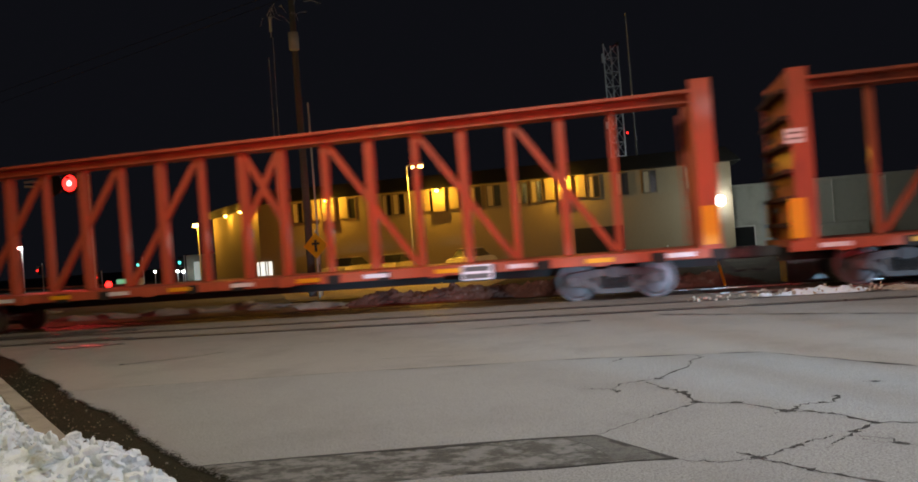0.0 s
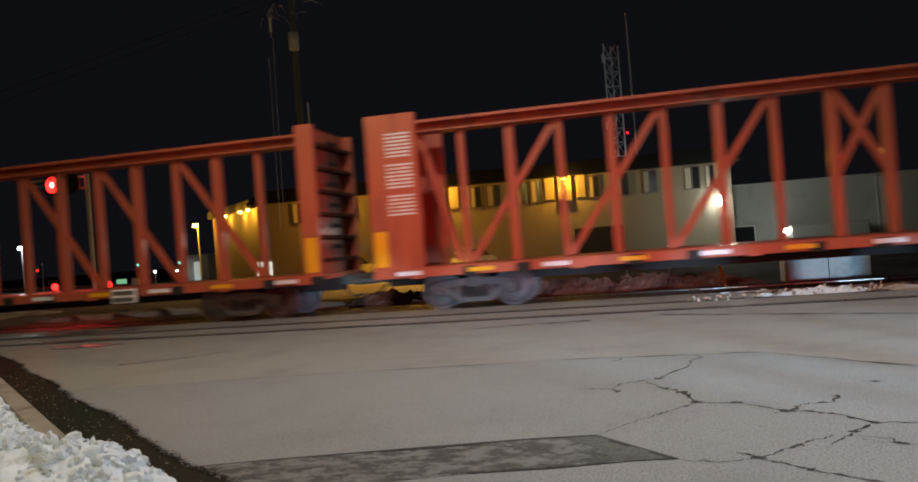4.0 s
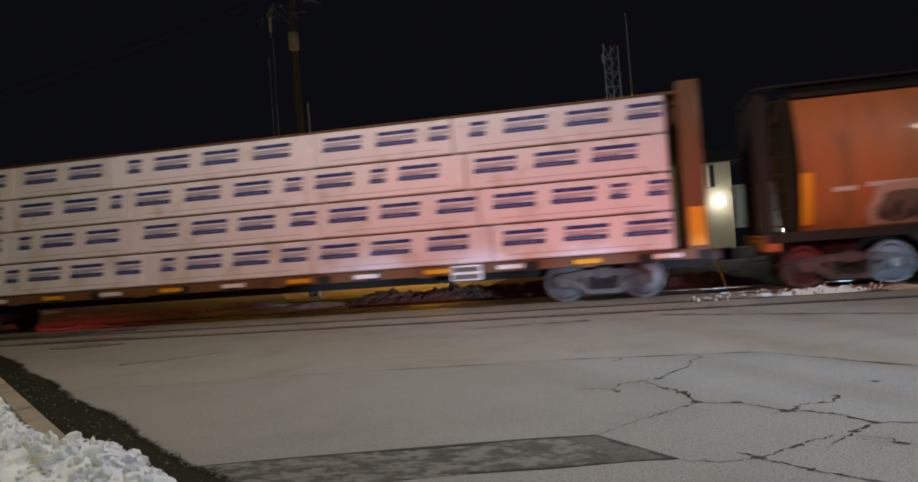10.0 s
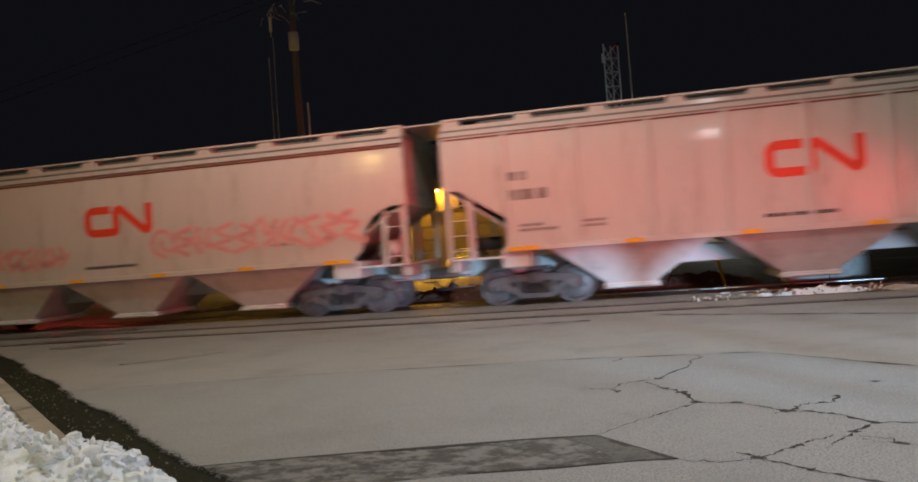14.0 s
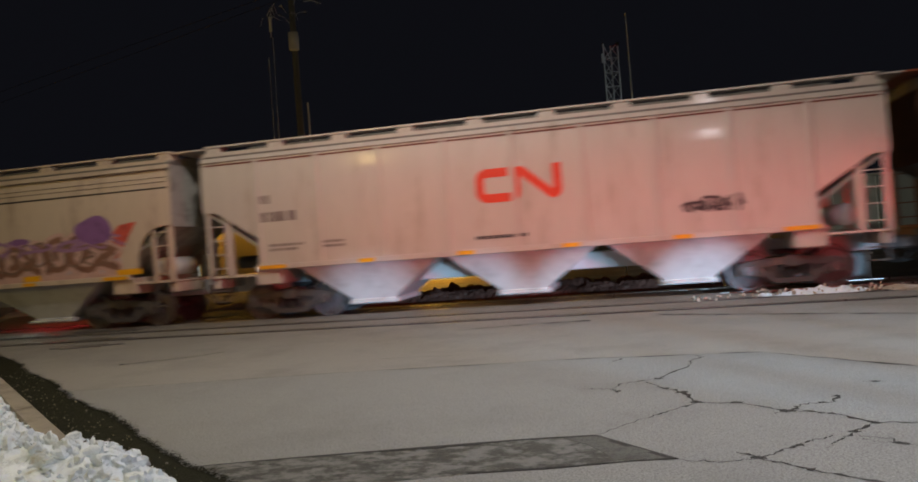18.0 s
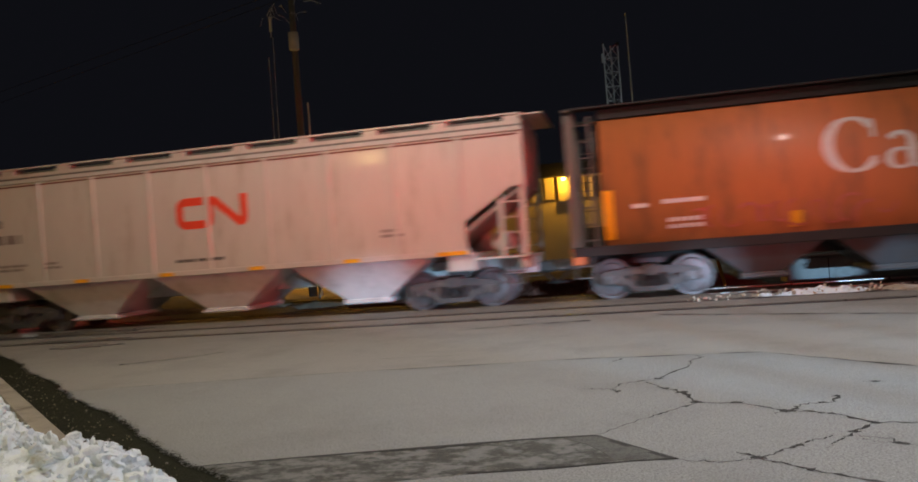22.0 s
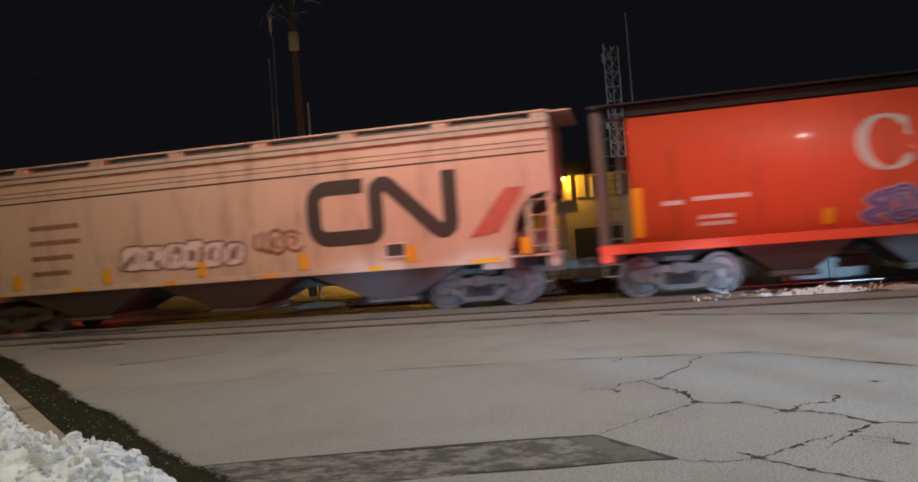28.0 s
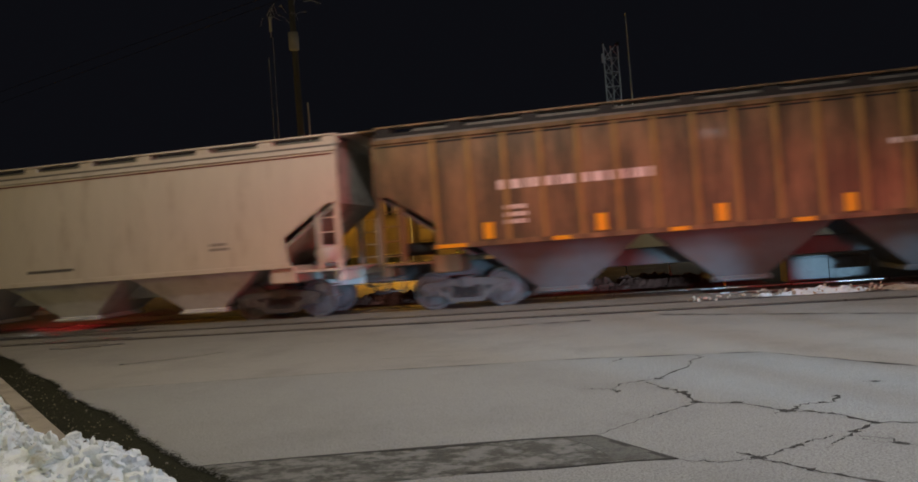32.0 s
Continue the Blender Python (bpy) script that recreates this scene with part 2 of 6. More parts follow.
class Shape:
    """Collects solids into one mesh."""

    def __init__(self):
        self.v, self.f = [], []

    def add(self, v, f):
        k = len(self.v)
        self.v += [tuple(p) for p in v]
        self.f += [tuple(i + k for i in q) for q in f]
        return self

    def box(self, x0, x1, y0, y1, z0, z1, b=0.0):
        if b <= 0:
            v = [(x, y, z) for x in (x0, x1) for y in (y0, y1) for z in (z0, z1)]
            return self.add(v, [(0, 1, 3, 2), (4, 6, 7, 5), (0, 4, 5, 1), (2, 3, 7, 6), (0, 2, 6, 4), (1, 5, 7, 3)])
        b = min(b, (x1 - x0) * 0.45, (y1 - y0) * 0.45, (z1 - z0) * 0.45)
        v, ids = [], {}
        for i, x in enumerate((x0, x1)):
            for j, y in enumerate((y0, y1)):
                for k, z in enumerate((z0, z1)):
                    dx, dy, dz = (b, -b)[i], (b, -b)[j], (b, -b)[k]
                    for a, p in enumerate(((x, y + dy, z + dz), (x + dx, y, z + dz), (x + dx, y + dy, z))):
                        ids[i, j, k, a] = len(v)
                        v.append(p)
        g = lambda i, j, k, a: ids[i, j, k, a]
        f = []
        for s in (0, 1):
            r = [(0, 0), (0, 1), (1, 1), (1, 0)]
            f.append([g(s, p, q, 0) for p, q in (r[::-1] if s else r)][::-1])
            f.append([g(p, s, q, 1) for p, q in (r[::-1] if s else r)])
            f.append([g(p, q, s, 2) for p, q in (r[::-1] if s else r)][::-1])
        for p in (0, 1):
            for q in (0, 1):
                f.append((g(p, q, 0, 0), g(p, q, 1, 0), g(p, q, 1, 1), g(p, q, 0, 1)))
                f.append((g(p, 0, q, 0), g(p, 1, q, 0), g(p, 1, q, 2), g(p, 0, q, 2)))
                f.append((g(0, p, q, 1), g(1, p, q, 1), g(1, p, q, 2), g(0, p, q, 2)))
        for i in (0, 1):
            for j in (0, 1):
                for k in (0, 1):
                    f.append((g(i, j, k, 0), g(i, j, k, 1), g(i, j, k, 2)))
        return self.add(v, f)

    def prism(self, poly, a0, a1, axis="x"):
        """poly: (u, w) pairs; axis x gives (a, u, w), y gives (u, a, w), z gives (u, w, a)."""
        n = len(poly)
        put = {"x": lambda a, u, w: (a, u, w), "y": lambda a, u, w: (u, a, w), "z": lambda a, u, w: (u, w, a)}[axis]
        v = [put(a, u, w) for a in (a0, a1) for u, w in poly]
        f = [tuple(range(n))[::-1], tuple(range(n, 2 * n))] + [(i, (i + 1) % n, n + (i + 1) % n, n + i) for i in range(n)]
        return self.add(v, f)

    def rod(self, p, q, r, n=8, r2=None):
        p, q = Vector(p), Vector(q)
        d = (q - p).normalized()
        u = d.orthogonal().normalized()
        w = d.cross(u)
        r2 = r if r2 is None else r2
        v = [p + (u * math.cos(6.28319 * i / n) + w * math.sin(6.28319 * i / n)) * r for i in range(n)]
        v += [q + (u * math.cos(6.28319 * i / n) + w * math.sin(6.28319 * i / n)) * r2 for i in range(n)]
        f = [tuple(range(n))[::-1], tuple(range(n, 2 * n))] + [(i, (i + 1) % n, n + (i + 1) % n, n + i) for i in range(n)]
        return self.add(v, f)

    def bar(self, p, q, w, d):
        """A square bar from p to q, w wide in the plane that holds y = const and d deep along y."""
        p, q = Vector(p), Vector(q)
        t = (q - p).normalized()
        s = Vector((t.z, 0, -t.x))
        if s.length < 1e-6:
            s = Vector((1, 0, 0))
        s.normalize()
        y = Vector((0, 1, 0))
        v = [c + s * i * w / 2 + y * j * d / 2 for c in (p, q) for i, j in ((-1, -1), (1, -1), (1, 1), (-1, 1))]
        return self.add(v, [(3, 2, 1, 0), (4, 5, 6, 7)] + [(i, (i + 1) % 4, 4 + (i + 1) % 4, 4 + i) for i in range(4)])

    def lathe(self, rows, n=28):
        """Rows of (radius, y), turned round the y axis."""
        v = [(r * math.cos(6.28319 * i / n), y, r * math.sin(6.28319 * i / n)) for r, y in rows for i in range(n)]
        f = [(k * n + i, k * n + (i + 1) % n, (k + 1) * n + (i + 1) % n, (k + 1) * n + i) for k in range(len(rows) - 1) for i in range(n)]
        f += [tuple(range(n))[::-1], tuple(range((len(rows) - 1) * n, len(rows) * n))]
        return self.add(v, f)

    def mesh(self, name, material, smooth=False):
        me = bpy.data.meshes.new(name)
        me.from_pydata(self.v, [], self.f)
        bm = bmesh.new()
        bm.from_mesh(me)
        bmesh.ops.recalc_face_normals(bm, faces=bm.faces)
        bm.to_mesh(me)
        bm.free()
        me.materials.append(material)
        if smooth:
            for p in me.polygons:
                p.use_smooth = True
        return me


MESHES = {}


def part(name, shape, material, parent=None, label="", at=None, key=None, smooth=False):
    """One mesh object, under its thing; shapes with a key share their mesh."""
    if key is None or (key, material.name) not in MESHES:
        me = (shape() if callable(shape) else shape).mesh(name, material, smooth)
        if key is not None:
            MESHES[key, material.name] = me
    else:
        me = MESHES[key, material.name]
    ob = new(name, me)
    if parent:
        ob.parent = parent
    if at:
        ob.location = at
    return tagged(ob, label)


def thing(name, label, category, at=(0, 0, 0), group="", kind="", turn=0):
    ob = new(name)
    ob.empty_display_size = 0.2
    ob.matrix_basis = pose(*at, 0, 0, turn)
    return tagged(ob, label, category, group, kind)


def bx(*a, b=0.0):
    return Shape().box(*a, b=b)


# ---- the ground, road and tracks ----
KERB = (Vector((-9.21, 9.55, 0)), Vector((-4.60, 5.50, 0)))
along = (KERB[1] - KERB[0]).normalized()
across = Vector((-along.y, along.x, 0))          # towards the road


def kerb_point(s, off, z=0.0):
    p = KERB[0] + along * s + across * off
    return (p.x, p.y, z)


def grid_sheet(x0, x1, y0, y1, nx, ny, height):
    s = Shape()
    v = []
    for j in range(ny + 1):
        for i in range(nx + 1):
            x, y = x0 + (x1 - x0) * i / nx, y0 + (y1 - y0) * j / ny
            v.append((x, y, height(x, y)))
    return s.add(v, [(j * (nx + 1) + i, j * (nx + 1) + i + 1, (j + 1) * (nx + 1) + i + 1, (j + 1) * (nx + 1) + i) for j in range(ny) for i in range(nx)])


tagged(part("ground", Shape().add([(-2500, -2500, -0.16), (2500, -2500, -0.16), (2500, 2500, -0.16), (-2500, 2500, -0.16)], [(0, 1, 2, 3)]), DIRT),
       "dark wet winter ground reaching the horizon", "ground", kind="structure")

# paving: its edge follows the gutter, it runs up to the main track and past it on the crossing
edge = [kerb_point(-14, 0.1)[:2], kerb_point(34, 0.1)[:2]]
road = tagged(part("road", Shape().prism([edge[1], (60, -14), (60, 15.0), (9, 15.9), (3, 17.2), (1.5, 18.14), (-18.6, 18.14)], -0.16, 0.0, "z"), ASPHALT),
              "worn grey asphalt road at a level crossing, cracked and patched", "road", kind="structure")
tagged(part("road_beyond", Shape().prism([(-19.5, 19.72), (-9.0, 19.72), (-22.0, 44), (-40, 44)], -0.16, -0.004, "z"), ASPHALT),
       "asphalt road going on beyond the railway tracks", "road", kind="structure")


part("newer_lane", Shape().prism([kerb_point(1.3, 0.3)[:2], (-7.19, 8.66), (-5.4, 8.98), (-3.6, 9.26), (-2.1, 9.43), (-0.65, 9.55), (0.4, 9.54), (1.38, 9.49), (1.9, 8.95), (2.63, 8.23), (3.6, 7.6), (12, 2.6), (12, -10), kerb_point(27, 0.3)[:2]][::-1], -0.02, 0.002, "z"), LANE, road, "greyer strip of newer asphalt along the kerb")


def ribbon(pts, widths, z, steps=8, jitter=0.018):
    """A thin ragged strip along a line, for joints and cracks in the paving."""
    s, line = Shape(), []
    for (a, b) in zip(pts[:-1], pts[1:]):
        for k in range(steps):
            u = k / steps
            line.append((a[0] + (b[0] - a[0]) * u, a[1] + (b[1] - a[1]) * u))
    line.append(pts[-1])
    n, v = len(line), []
    for i, (x, y) in enumerate(line):
        a, b = line[max(0, i - 1)], line[min(n - 1, i + 1)]
        d = Vector((b[0] - a[0], b[1] - a[1])).normalized()
        w = (widths[0] + (widths[1] - widths[0]) * i / (n - 1)) * random.choice((0.25, 0.4, 0.5, 0.7, 0.9, 1.5)) / 2
        jx, jy = random.uniform(-jitter, jitter), random.uniform(-jitter, jitter) * 1.3
        if i in (0, n - 1):
            jx = jy = 0
        v += [(x + jx - d.y * w, y + jy + d.x * w, z), (x + jx + d.y * w, y + jy - d.x * w, z)]
    return s.add(v, [(2 * i, 2 * i + 1, 2 * i + 3, 2 * i + 2) for i in range(n - 1)])


for line, w in (([(-0.29, 7.60), (-0.20, 7.85), (0.16, 8.05), (0.53, 8.75), (0.56, 9.10)], (0.02, 0.03)),
                ([(0.05, 7.90), (0.18, 7.60), (0.36, 7.35), (0.45, 6.88)], (0.03, 0.05)),
                ([(0.45, 6.88), (0.78, 6.83), (1.13, 6.49), (1.40, 6.40), (1.64, 6.05), (1.90, 6.04), (2.6, 5.9)], (0.03, 0.045)),
                ([(1.13, 6.49), (1.27, 6.72), (1.52, 6.78), (1.60, 7.00)], (0.04, 0.03)),
                ([(0.45, 6.88), (0.16, 6.55), (0.0, 6.35), (-0.34, 5.88)], (0.03, 0.012)),
                ([(1.64, 6.05), (1.42, 5.82), (1.25, 5.57), (1.15, 5.42)], (0.03, 0.01)),
                ([(0.20, 5.20), (0.45, 5.14), (0.70, 5.21), (0.94, 4.97), (1.26, 4.72), (1.6, 4.5)], (0.012, 0.035)),
                ([(0.70, 5.21), (0.95, 5.45), (1.10, 5.62), (1.28, 5.72)], (0.03, 0.012)),
                ([(0.58, 5.36), (0.70, 5.22)], (0.03, 0.02)),
                ([(1.36, 5.74), (1.60, 5.60), (1.62, 5.48)], (0.008, 0.025)),
                ([(1.95, 7.58), (2.12, 7.55)], (0.012, 0.03)),
                ([(1.38, 9.49), (1.9, 8.95), (2.63, 8.23), (3.6, 7.6)], (0.035, 0.06)),
                ([(-7.19, 8.66), (-3.6, 9.26), (-0.65, 9.55), (1.38, 9.49)], (0.022, 0.04)),
                ([(0.4, 14.2), (1.6, 13.6), (3.2, 12.9), (5.0, 12.0)], (0.08, 0.12)),
                ([(-3.2, 13.3), (-1.9, 13.7), (-0.8, 13.8)], (0.05, 0.12)),
                ([(0.56, 9.10), (0.72, 9.30), (0.62, 9.50)], (0.03, 0.02)),
                ([(-0.62, 7.66), (-0.29, 7.60), (-0.22, 7.42)], (0.008, 0.03)),
                ([(-0.35, 9.10), (-0.22, 9.42)], (0.01, 0.03)),
                ([(1.42, 5.62), (1.75, 5.42), (2.1, 5.30)], (0.01, 0.02)),
                ([(0.95, 6.40), (1.13, 6.49)], (0.01, 0.03)),
                ([(-3.9, 10.2), (-3.2, 10.35), (-2.4, 10.3)], (0.008, 0.02)),
                ([(-8.2, 10.9), (-7.3, 11.4), (-6.9, 11.9)], (0.12, 0.05))):
    part("crack", ribbon(line, w, 0.004), CRACK, road, "dark ragged crack in the paving")


def splash(cx, cy, rx, ry, n=22, wob=0.3, turn=0.0):
    """A ragged flat outline on the ground."""
    k = [1 + random.uniform(-wob, wob) for _ in range(n)]
    p = [(rx * math.cos(6.28319 * i / n) * k[i], ry * math.sin(6.28319 * i / n) * k[i]) for i in range(n)]
    return [(cx + x * math.cos(turn) - y * math.sin(turn), cy + x * math.sin(turn) + y * math.cos(turn)) for x, y in p]


for x, y, r in ((0.16, 8.05, 0.06), (0.36, 7.35, 0.06), (0.78, 6.86, 0.05), (1.13, 6.49, 0.07), (1.60, 7.0, 0.05), (1.64, 6.05, 0.06), (0.70, 5.22, 0.06), (-0.22, 7.50, 0.05), (0.45, 6.9, 0.05), (1.42, 5.82, 0.04), (1.0, 5.5, 0.04), (0.22, 7.55, 0.04), (0.95, 4.96, 0.05), (1.62, 5.5, 0.05), (2.05, 7.56, 0.04)):
    part("spall", Shape().prism(splash(x, y, r * 0.8, r * 0.6, 9, 0.6), 0.0, 0.0045, "z"), CRACK, road, "chipped hollow beside a crack")
part("patch", Shape().prism([(-3.75, 4.62), (-2.6, 4.66), (-1.75, 4.76), (-1.15, 4.93), (-0.63, 5.02), (-0.1, 5.17), (0.2, 5.21), (0.02, 5.42), (-0.2, 5.68), (-0.36, 5.86), (-0.8, 5.80), (-1.3, 5.69), (-2.0, 5.52), (-2.7, 5.35), (-3.36, 5.16)], 0.0, 0.005, "z"), PATCH, road, "darker rough asphalt repair patch")
PATCH_RIM = [(-3.36, 5.16), (-2.7, 5.35), (-2.0, 5.52), (-1.3, 5.69), (-0.8, 5.80), (-0.36, 5.86), (0.2, 5.21), (-0.1, 5.17), (-0.63, 5.02), (-1.15, 4.93)]
rng_rim = random.Random(41)
rim = Shape()
for (xa, ya), (xb, yb) in zip(PATCH_RIM, PATCH_RIM[1:]):
    for k in range(4):
        u, v = k / 4, (k + 1) / 4
        p, q = (xa + (xb - xa) * u, ya + (yb - ya) * u), (xa + (xb - xa) * v, ya + (yb - ya) * v)
        w = rng_rim.uniform(0.02, 0.07)
        cx, cy = -1.5 - (p[0] + q[0]) / 2, 5.28 - (p[1] + q[1]) / 2
        n = math.hypot(cx, cy)
        rim.prism([p, q, (q[0] + cx / n * w, q[1] + cy / n * w * 1.3), (p[0] + cx / n * w, p[1] + cy / n * w * 1.3)][::-1], 0.005, 0.008, "z")
part("patch_rim", rim, CRACK, road, "dark tar rim round the asphalt patch")
part("patch_end", Shape().prism([(0.14, 5.22), (0.0, 5.42), (-0.2, 5.66), (-0.37, 5.83), (-0.62, 5.79), (-0.42, 5.6), (-0.3, 5.4), (-0.22, 5.2)], 0.005, 0.0075, "z"), PATCH_GREY, road, "smooth grey filled end of the patch")
for k, (x, y, rx, ry, turn) in enumerate(((-14.8, 17.1, 2.6, 0.5, 0.1), (-11.2, 13.9, 0.7, 0.25, 0.2), (-12.6, 15.2, 1.2, 0.25, 0.1))):
    part("puddle", Shape().prism(splash(x, y, rx, ry, 30, 0.25, turn), 0.0, 0.0095 + 0.0008 * k, "z"), WET, road, "thin film of meltwater on the paving")

# the wet gutter along the kerb, the kerb stones and the snow behind them
def gutter_width(u):
    return 0.50 + 0.012 * min(u, 9) + 0.04 * math.sin(u * 1.7) + 0.05 * noise.noise((u * 2, 1.0, 2.0)) + 0.022 * noise.noise((u * 8, 4.0, 2.0))


def gutter_shape():
    s, v, n = Shape(), [], 900
    for i in range(n + 1):
        u = -13 + 46 * i / n
        w = gutter_width(u) + random.uniform(-0.008, 0.008)
        v += [kerb_point(u, 0.0, 0.006), kerb_point(u, w, 0.006)]
    return s.add(v, [(2 * i, 2 * i + 1, 2 * i + 3, 2 * i + 2) for i in range(n)])


def fringe_shape():
    """Wet grit that thins out from the gutter over the paving."""
    s = Shape()
    for i in range(5200):
        u = random.uniform(-6, 14)
        w = gutter_width(u) + abs(random.gauss(0, 0.035))
        x, y, z = kerb_point(u, w - 0.01)
        r = random.uniform(0.004, 0.016)
        n, a0 = 5, random.uniform(0, 6.28)
        s.add([(x + r * math.cos(a0 + 6.28319 * q / n) * random.uniform(0.6, 1.5), y + r * math.sin(a0 + 6.28319 * q / n) * random.uniform(0.6, 1.5), 0.007 + 0.000001 * i) for q in range(n)], [tuple(range(n))])
    return s


part("grit_fringe", fringe_shape(), GUTTER, road, "dark wet grit along the gutter's edge")
part("gutter", gutter_shape(), GUTTER, road, "dark wet gutter strewn with grit")
kerb = thing("kerb", "pale concrete kerb half buried in ploughed snow", "kerb", kind="structure")
for i in range(19):
    s = Shape()
    u0, u1 = -13 + 2.4 * i, -13 + 2.4 * i + 2.385
    v = [kerb_point(u, o, z) for u in (u0, u1) for o, z in ((0, -0.1), (0, 0.10), (-0.03, 0.13), (-0.20, 0.13), (-0.20, -0.1))]
    s.add(v, [(0, 1, 2, 3, 4), (9, 8, 7, 6, 5)] + [(k, k + 5, (k + 1) % 5 + 5, (k + 1) % 5) for k in range(5)])
    part("kerb_stone", s, CONCRETE, kerb)


def bank_shape(s0, s1, far, top, seed, front=0.18, slope=0.5, rough=0.055):
    """Ploughed snow behind the kerb: a lumpy sheet that falls to the kerb."""
    s, v, n, m = Shape(), [], int((s1 - s0) * 26), 90
    for i in range(n + 1):
        u = s0 + (s1 - s0) * i / n
        for j in range(m + 1):
            fr = front - 0.48 * min(1.0, max(0.0, (u - 6.15) / 0.5)) + 0.06 * noise.noise((u * 2.3, 0.5, seed))
            o = fr + (far - fr) * (j / m) ** 1.6
            rise = min(1.0, (o - fr + 0.03) / slope)
            h = top * max(0.0, rise) ** 0.7 * (0.75 + 0.5 * noise.noise((u * 0.9, o * 0.9, seed + 3)))
            h += rough * (noise.noise((u * 5, o * 5, seed)) + 0.7 * abs(noise.noise((u * 11, o * 11, seed + 9))) + 0.3 * noise.noise((u * 24, o * 24, seed + 5)))
            ends = min(1.0, (u - s0) / 1.5, (s1 - u) / 1.5, (m - j) / 9)
            v.append(kerb_point(u, -o, -0.16 + (0.18 + max(-0.05, h)) * max(0.0, ends) ** 0.6))
    return s.add(v, [(i * (m + 1) + j, i * (m + 1) + j + 1, (i + 1) * (m + 1) + j + 1, (i + 1) * (m + 1) + j) for i in range(n) for j in range(m)])


tagged(part("snow_bank", bank_shape(-8, 20, 6.0, 0.30, 4.0), SNOW), "ploughed lumpy snow bank on the kerb", "snow", kind="stuff")
def lump(s, p, r, fine=1):
    """A broken angular clod."""
    bm = bmesh.new()
    bmesh.ops.create_icosphere(bm, subdivisions=fine, radius=1)
    k = random.random() * 50
    turn = Matrix.Rotation(random.uniform(0, 6.28), 3, Vector((random.uniform(-1, 1), random.uniform(-1, 1), 1)).normalized())
    q3 = Vector((random.uniform(0.7, 1.3), random.uniform(0.6, 1.0), random.uniform(0.45, 0.9)))
    v = [Vector(p) + turn @ Vector((q.co.x * q3.x, q.co.y * q3.y, q.co.z * q3.z)) * r * (1 + 0.8 * noise.noise(q.co * 1.1 + Vector((k, k, 0)))) for q in bm.verts]
    s.add(v, [[q.index for q in f.verts] for f in bm.faces])
    bm.free()


lumps = Shape()
for i in range(750):
    u = random.uniform(-1.0, 9.0)
    fr = 0.18 - 0.48 * min(1.0, max(0.0, (u - 6.15) / 0.5))
    o = fr + abs(random.gauss(0, 0.45)) + 0.02
    x, y, z = kerb_point(u, -o)
    r = random.choice((0.012, 0.018, 0.024, 0.032, 0.042, 0.055, 0.07))
    lump(lumps, (x, y, 0.05 + 0.27 * min(1, (o - fr) / 0.5) ** 0.7 - r * 0.35), r, 2 if r > 0.045 else 1)
tagged(part("snow_lumps", lumps, SNOW), "loose broken chunks of snow on the bank", "snow", kind="stuff")
grit = Shape()
for i in range(260):
    x, y, z = kerb_point(random.uniform(-1, 9.5), random.uniform(0.0, 0.5))
    r = random.uniform(0.004, 0.011)
    lump(grit, (x, y, 0.008 + r * 0.4), r)
tagged(part("gutter_grit", grit, CONCRETE), "pale grit and ice crumbs in the gutter", "grit", kind="stuff")


def mound(x0, x1, y0, y1, top, seed, n=90, m=26, base=-0.1, rough=0.12):
    def h(x, y):
        u, w = (x - x0) / (x1 - x0), (y - y0) / (y1 - y0)
        e = max(0.0, min(1, 5 * u, 5 * (1 - u))) ** 0.6 * max(0.0, math.sin(math.pi * w)) ** 0.7
        return base + e * top * (0.8 + 0.7 * noise.noise((x * 0.7, y * 0.7, seed))) + e * rough * (noise.noise((x * 3, y * 3, seed)) + 0.6 * noise.noise((x * 8, y * 8, seed + 4)))
    return grid_sheet(x0, x1, y0, y1, n, m, h)


tagged(part("snow_pile", mound(2.2, 4.8, 16.3, 17.2, 0.19, 2.0, 150, 60, -0.1, 0.09), SNOW), "low ridge of white snow beside the track", "snow", kind="stuff")
tagged(part("snow_pile", mound(3.6, 30.0, 15.9, 17.4, 0.36, 7.0, 300, 40), TAN_SNOW), "long low snow ridge beside the track, stained brown", "snow", kind="stuff")
chunks = Shape()
for i in range(90):
    x, r = random.uniform(1.0, 5.2), random.choice((0.012, 0.018, 0.025, 0.035, 0.05))
    lump(chunks, (x, random.uniform(16.2, 17.1), 0.02 + (0.12 * random.random() if x > 2.3 else 0.0)), r, 2 if r > 0.05 else 1)
tagged(part("snow_chunks", chunks, TAN_SNOW), "broken chunks of snow and ice beside the track", "snow", kind="stuff")
tagged(part("snow_windrow", mound(-21.0, -8.0, 21.6, 24.2, 0.30, 5.0, 170, 30, -0.16, 0.07), TAN_SNOW), "tan ploughed snow windrow behind the tracks", "snow", kind="stuff")
tagged(part("earth_ridge", mound(-9.5, 3.6, 21.7, 24.4, 0.42, 8.0, 260, 50, -0.16, 0.20), EARTH_RIDGE), "low ridge of brown earth dusted with old snow behind the tracks", "earth", kind="stuff")
tagged(part("snow_field", mound(-44.0, -22.0, 23.0, 30.0, 0.35, 3.0, 120, 30, -0.16, 0.10), SNOW), "flat patch of snow beyond the crossing", "snow", kind="stuff")

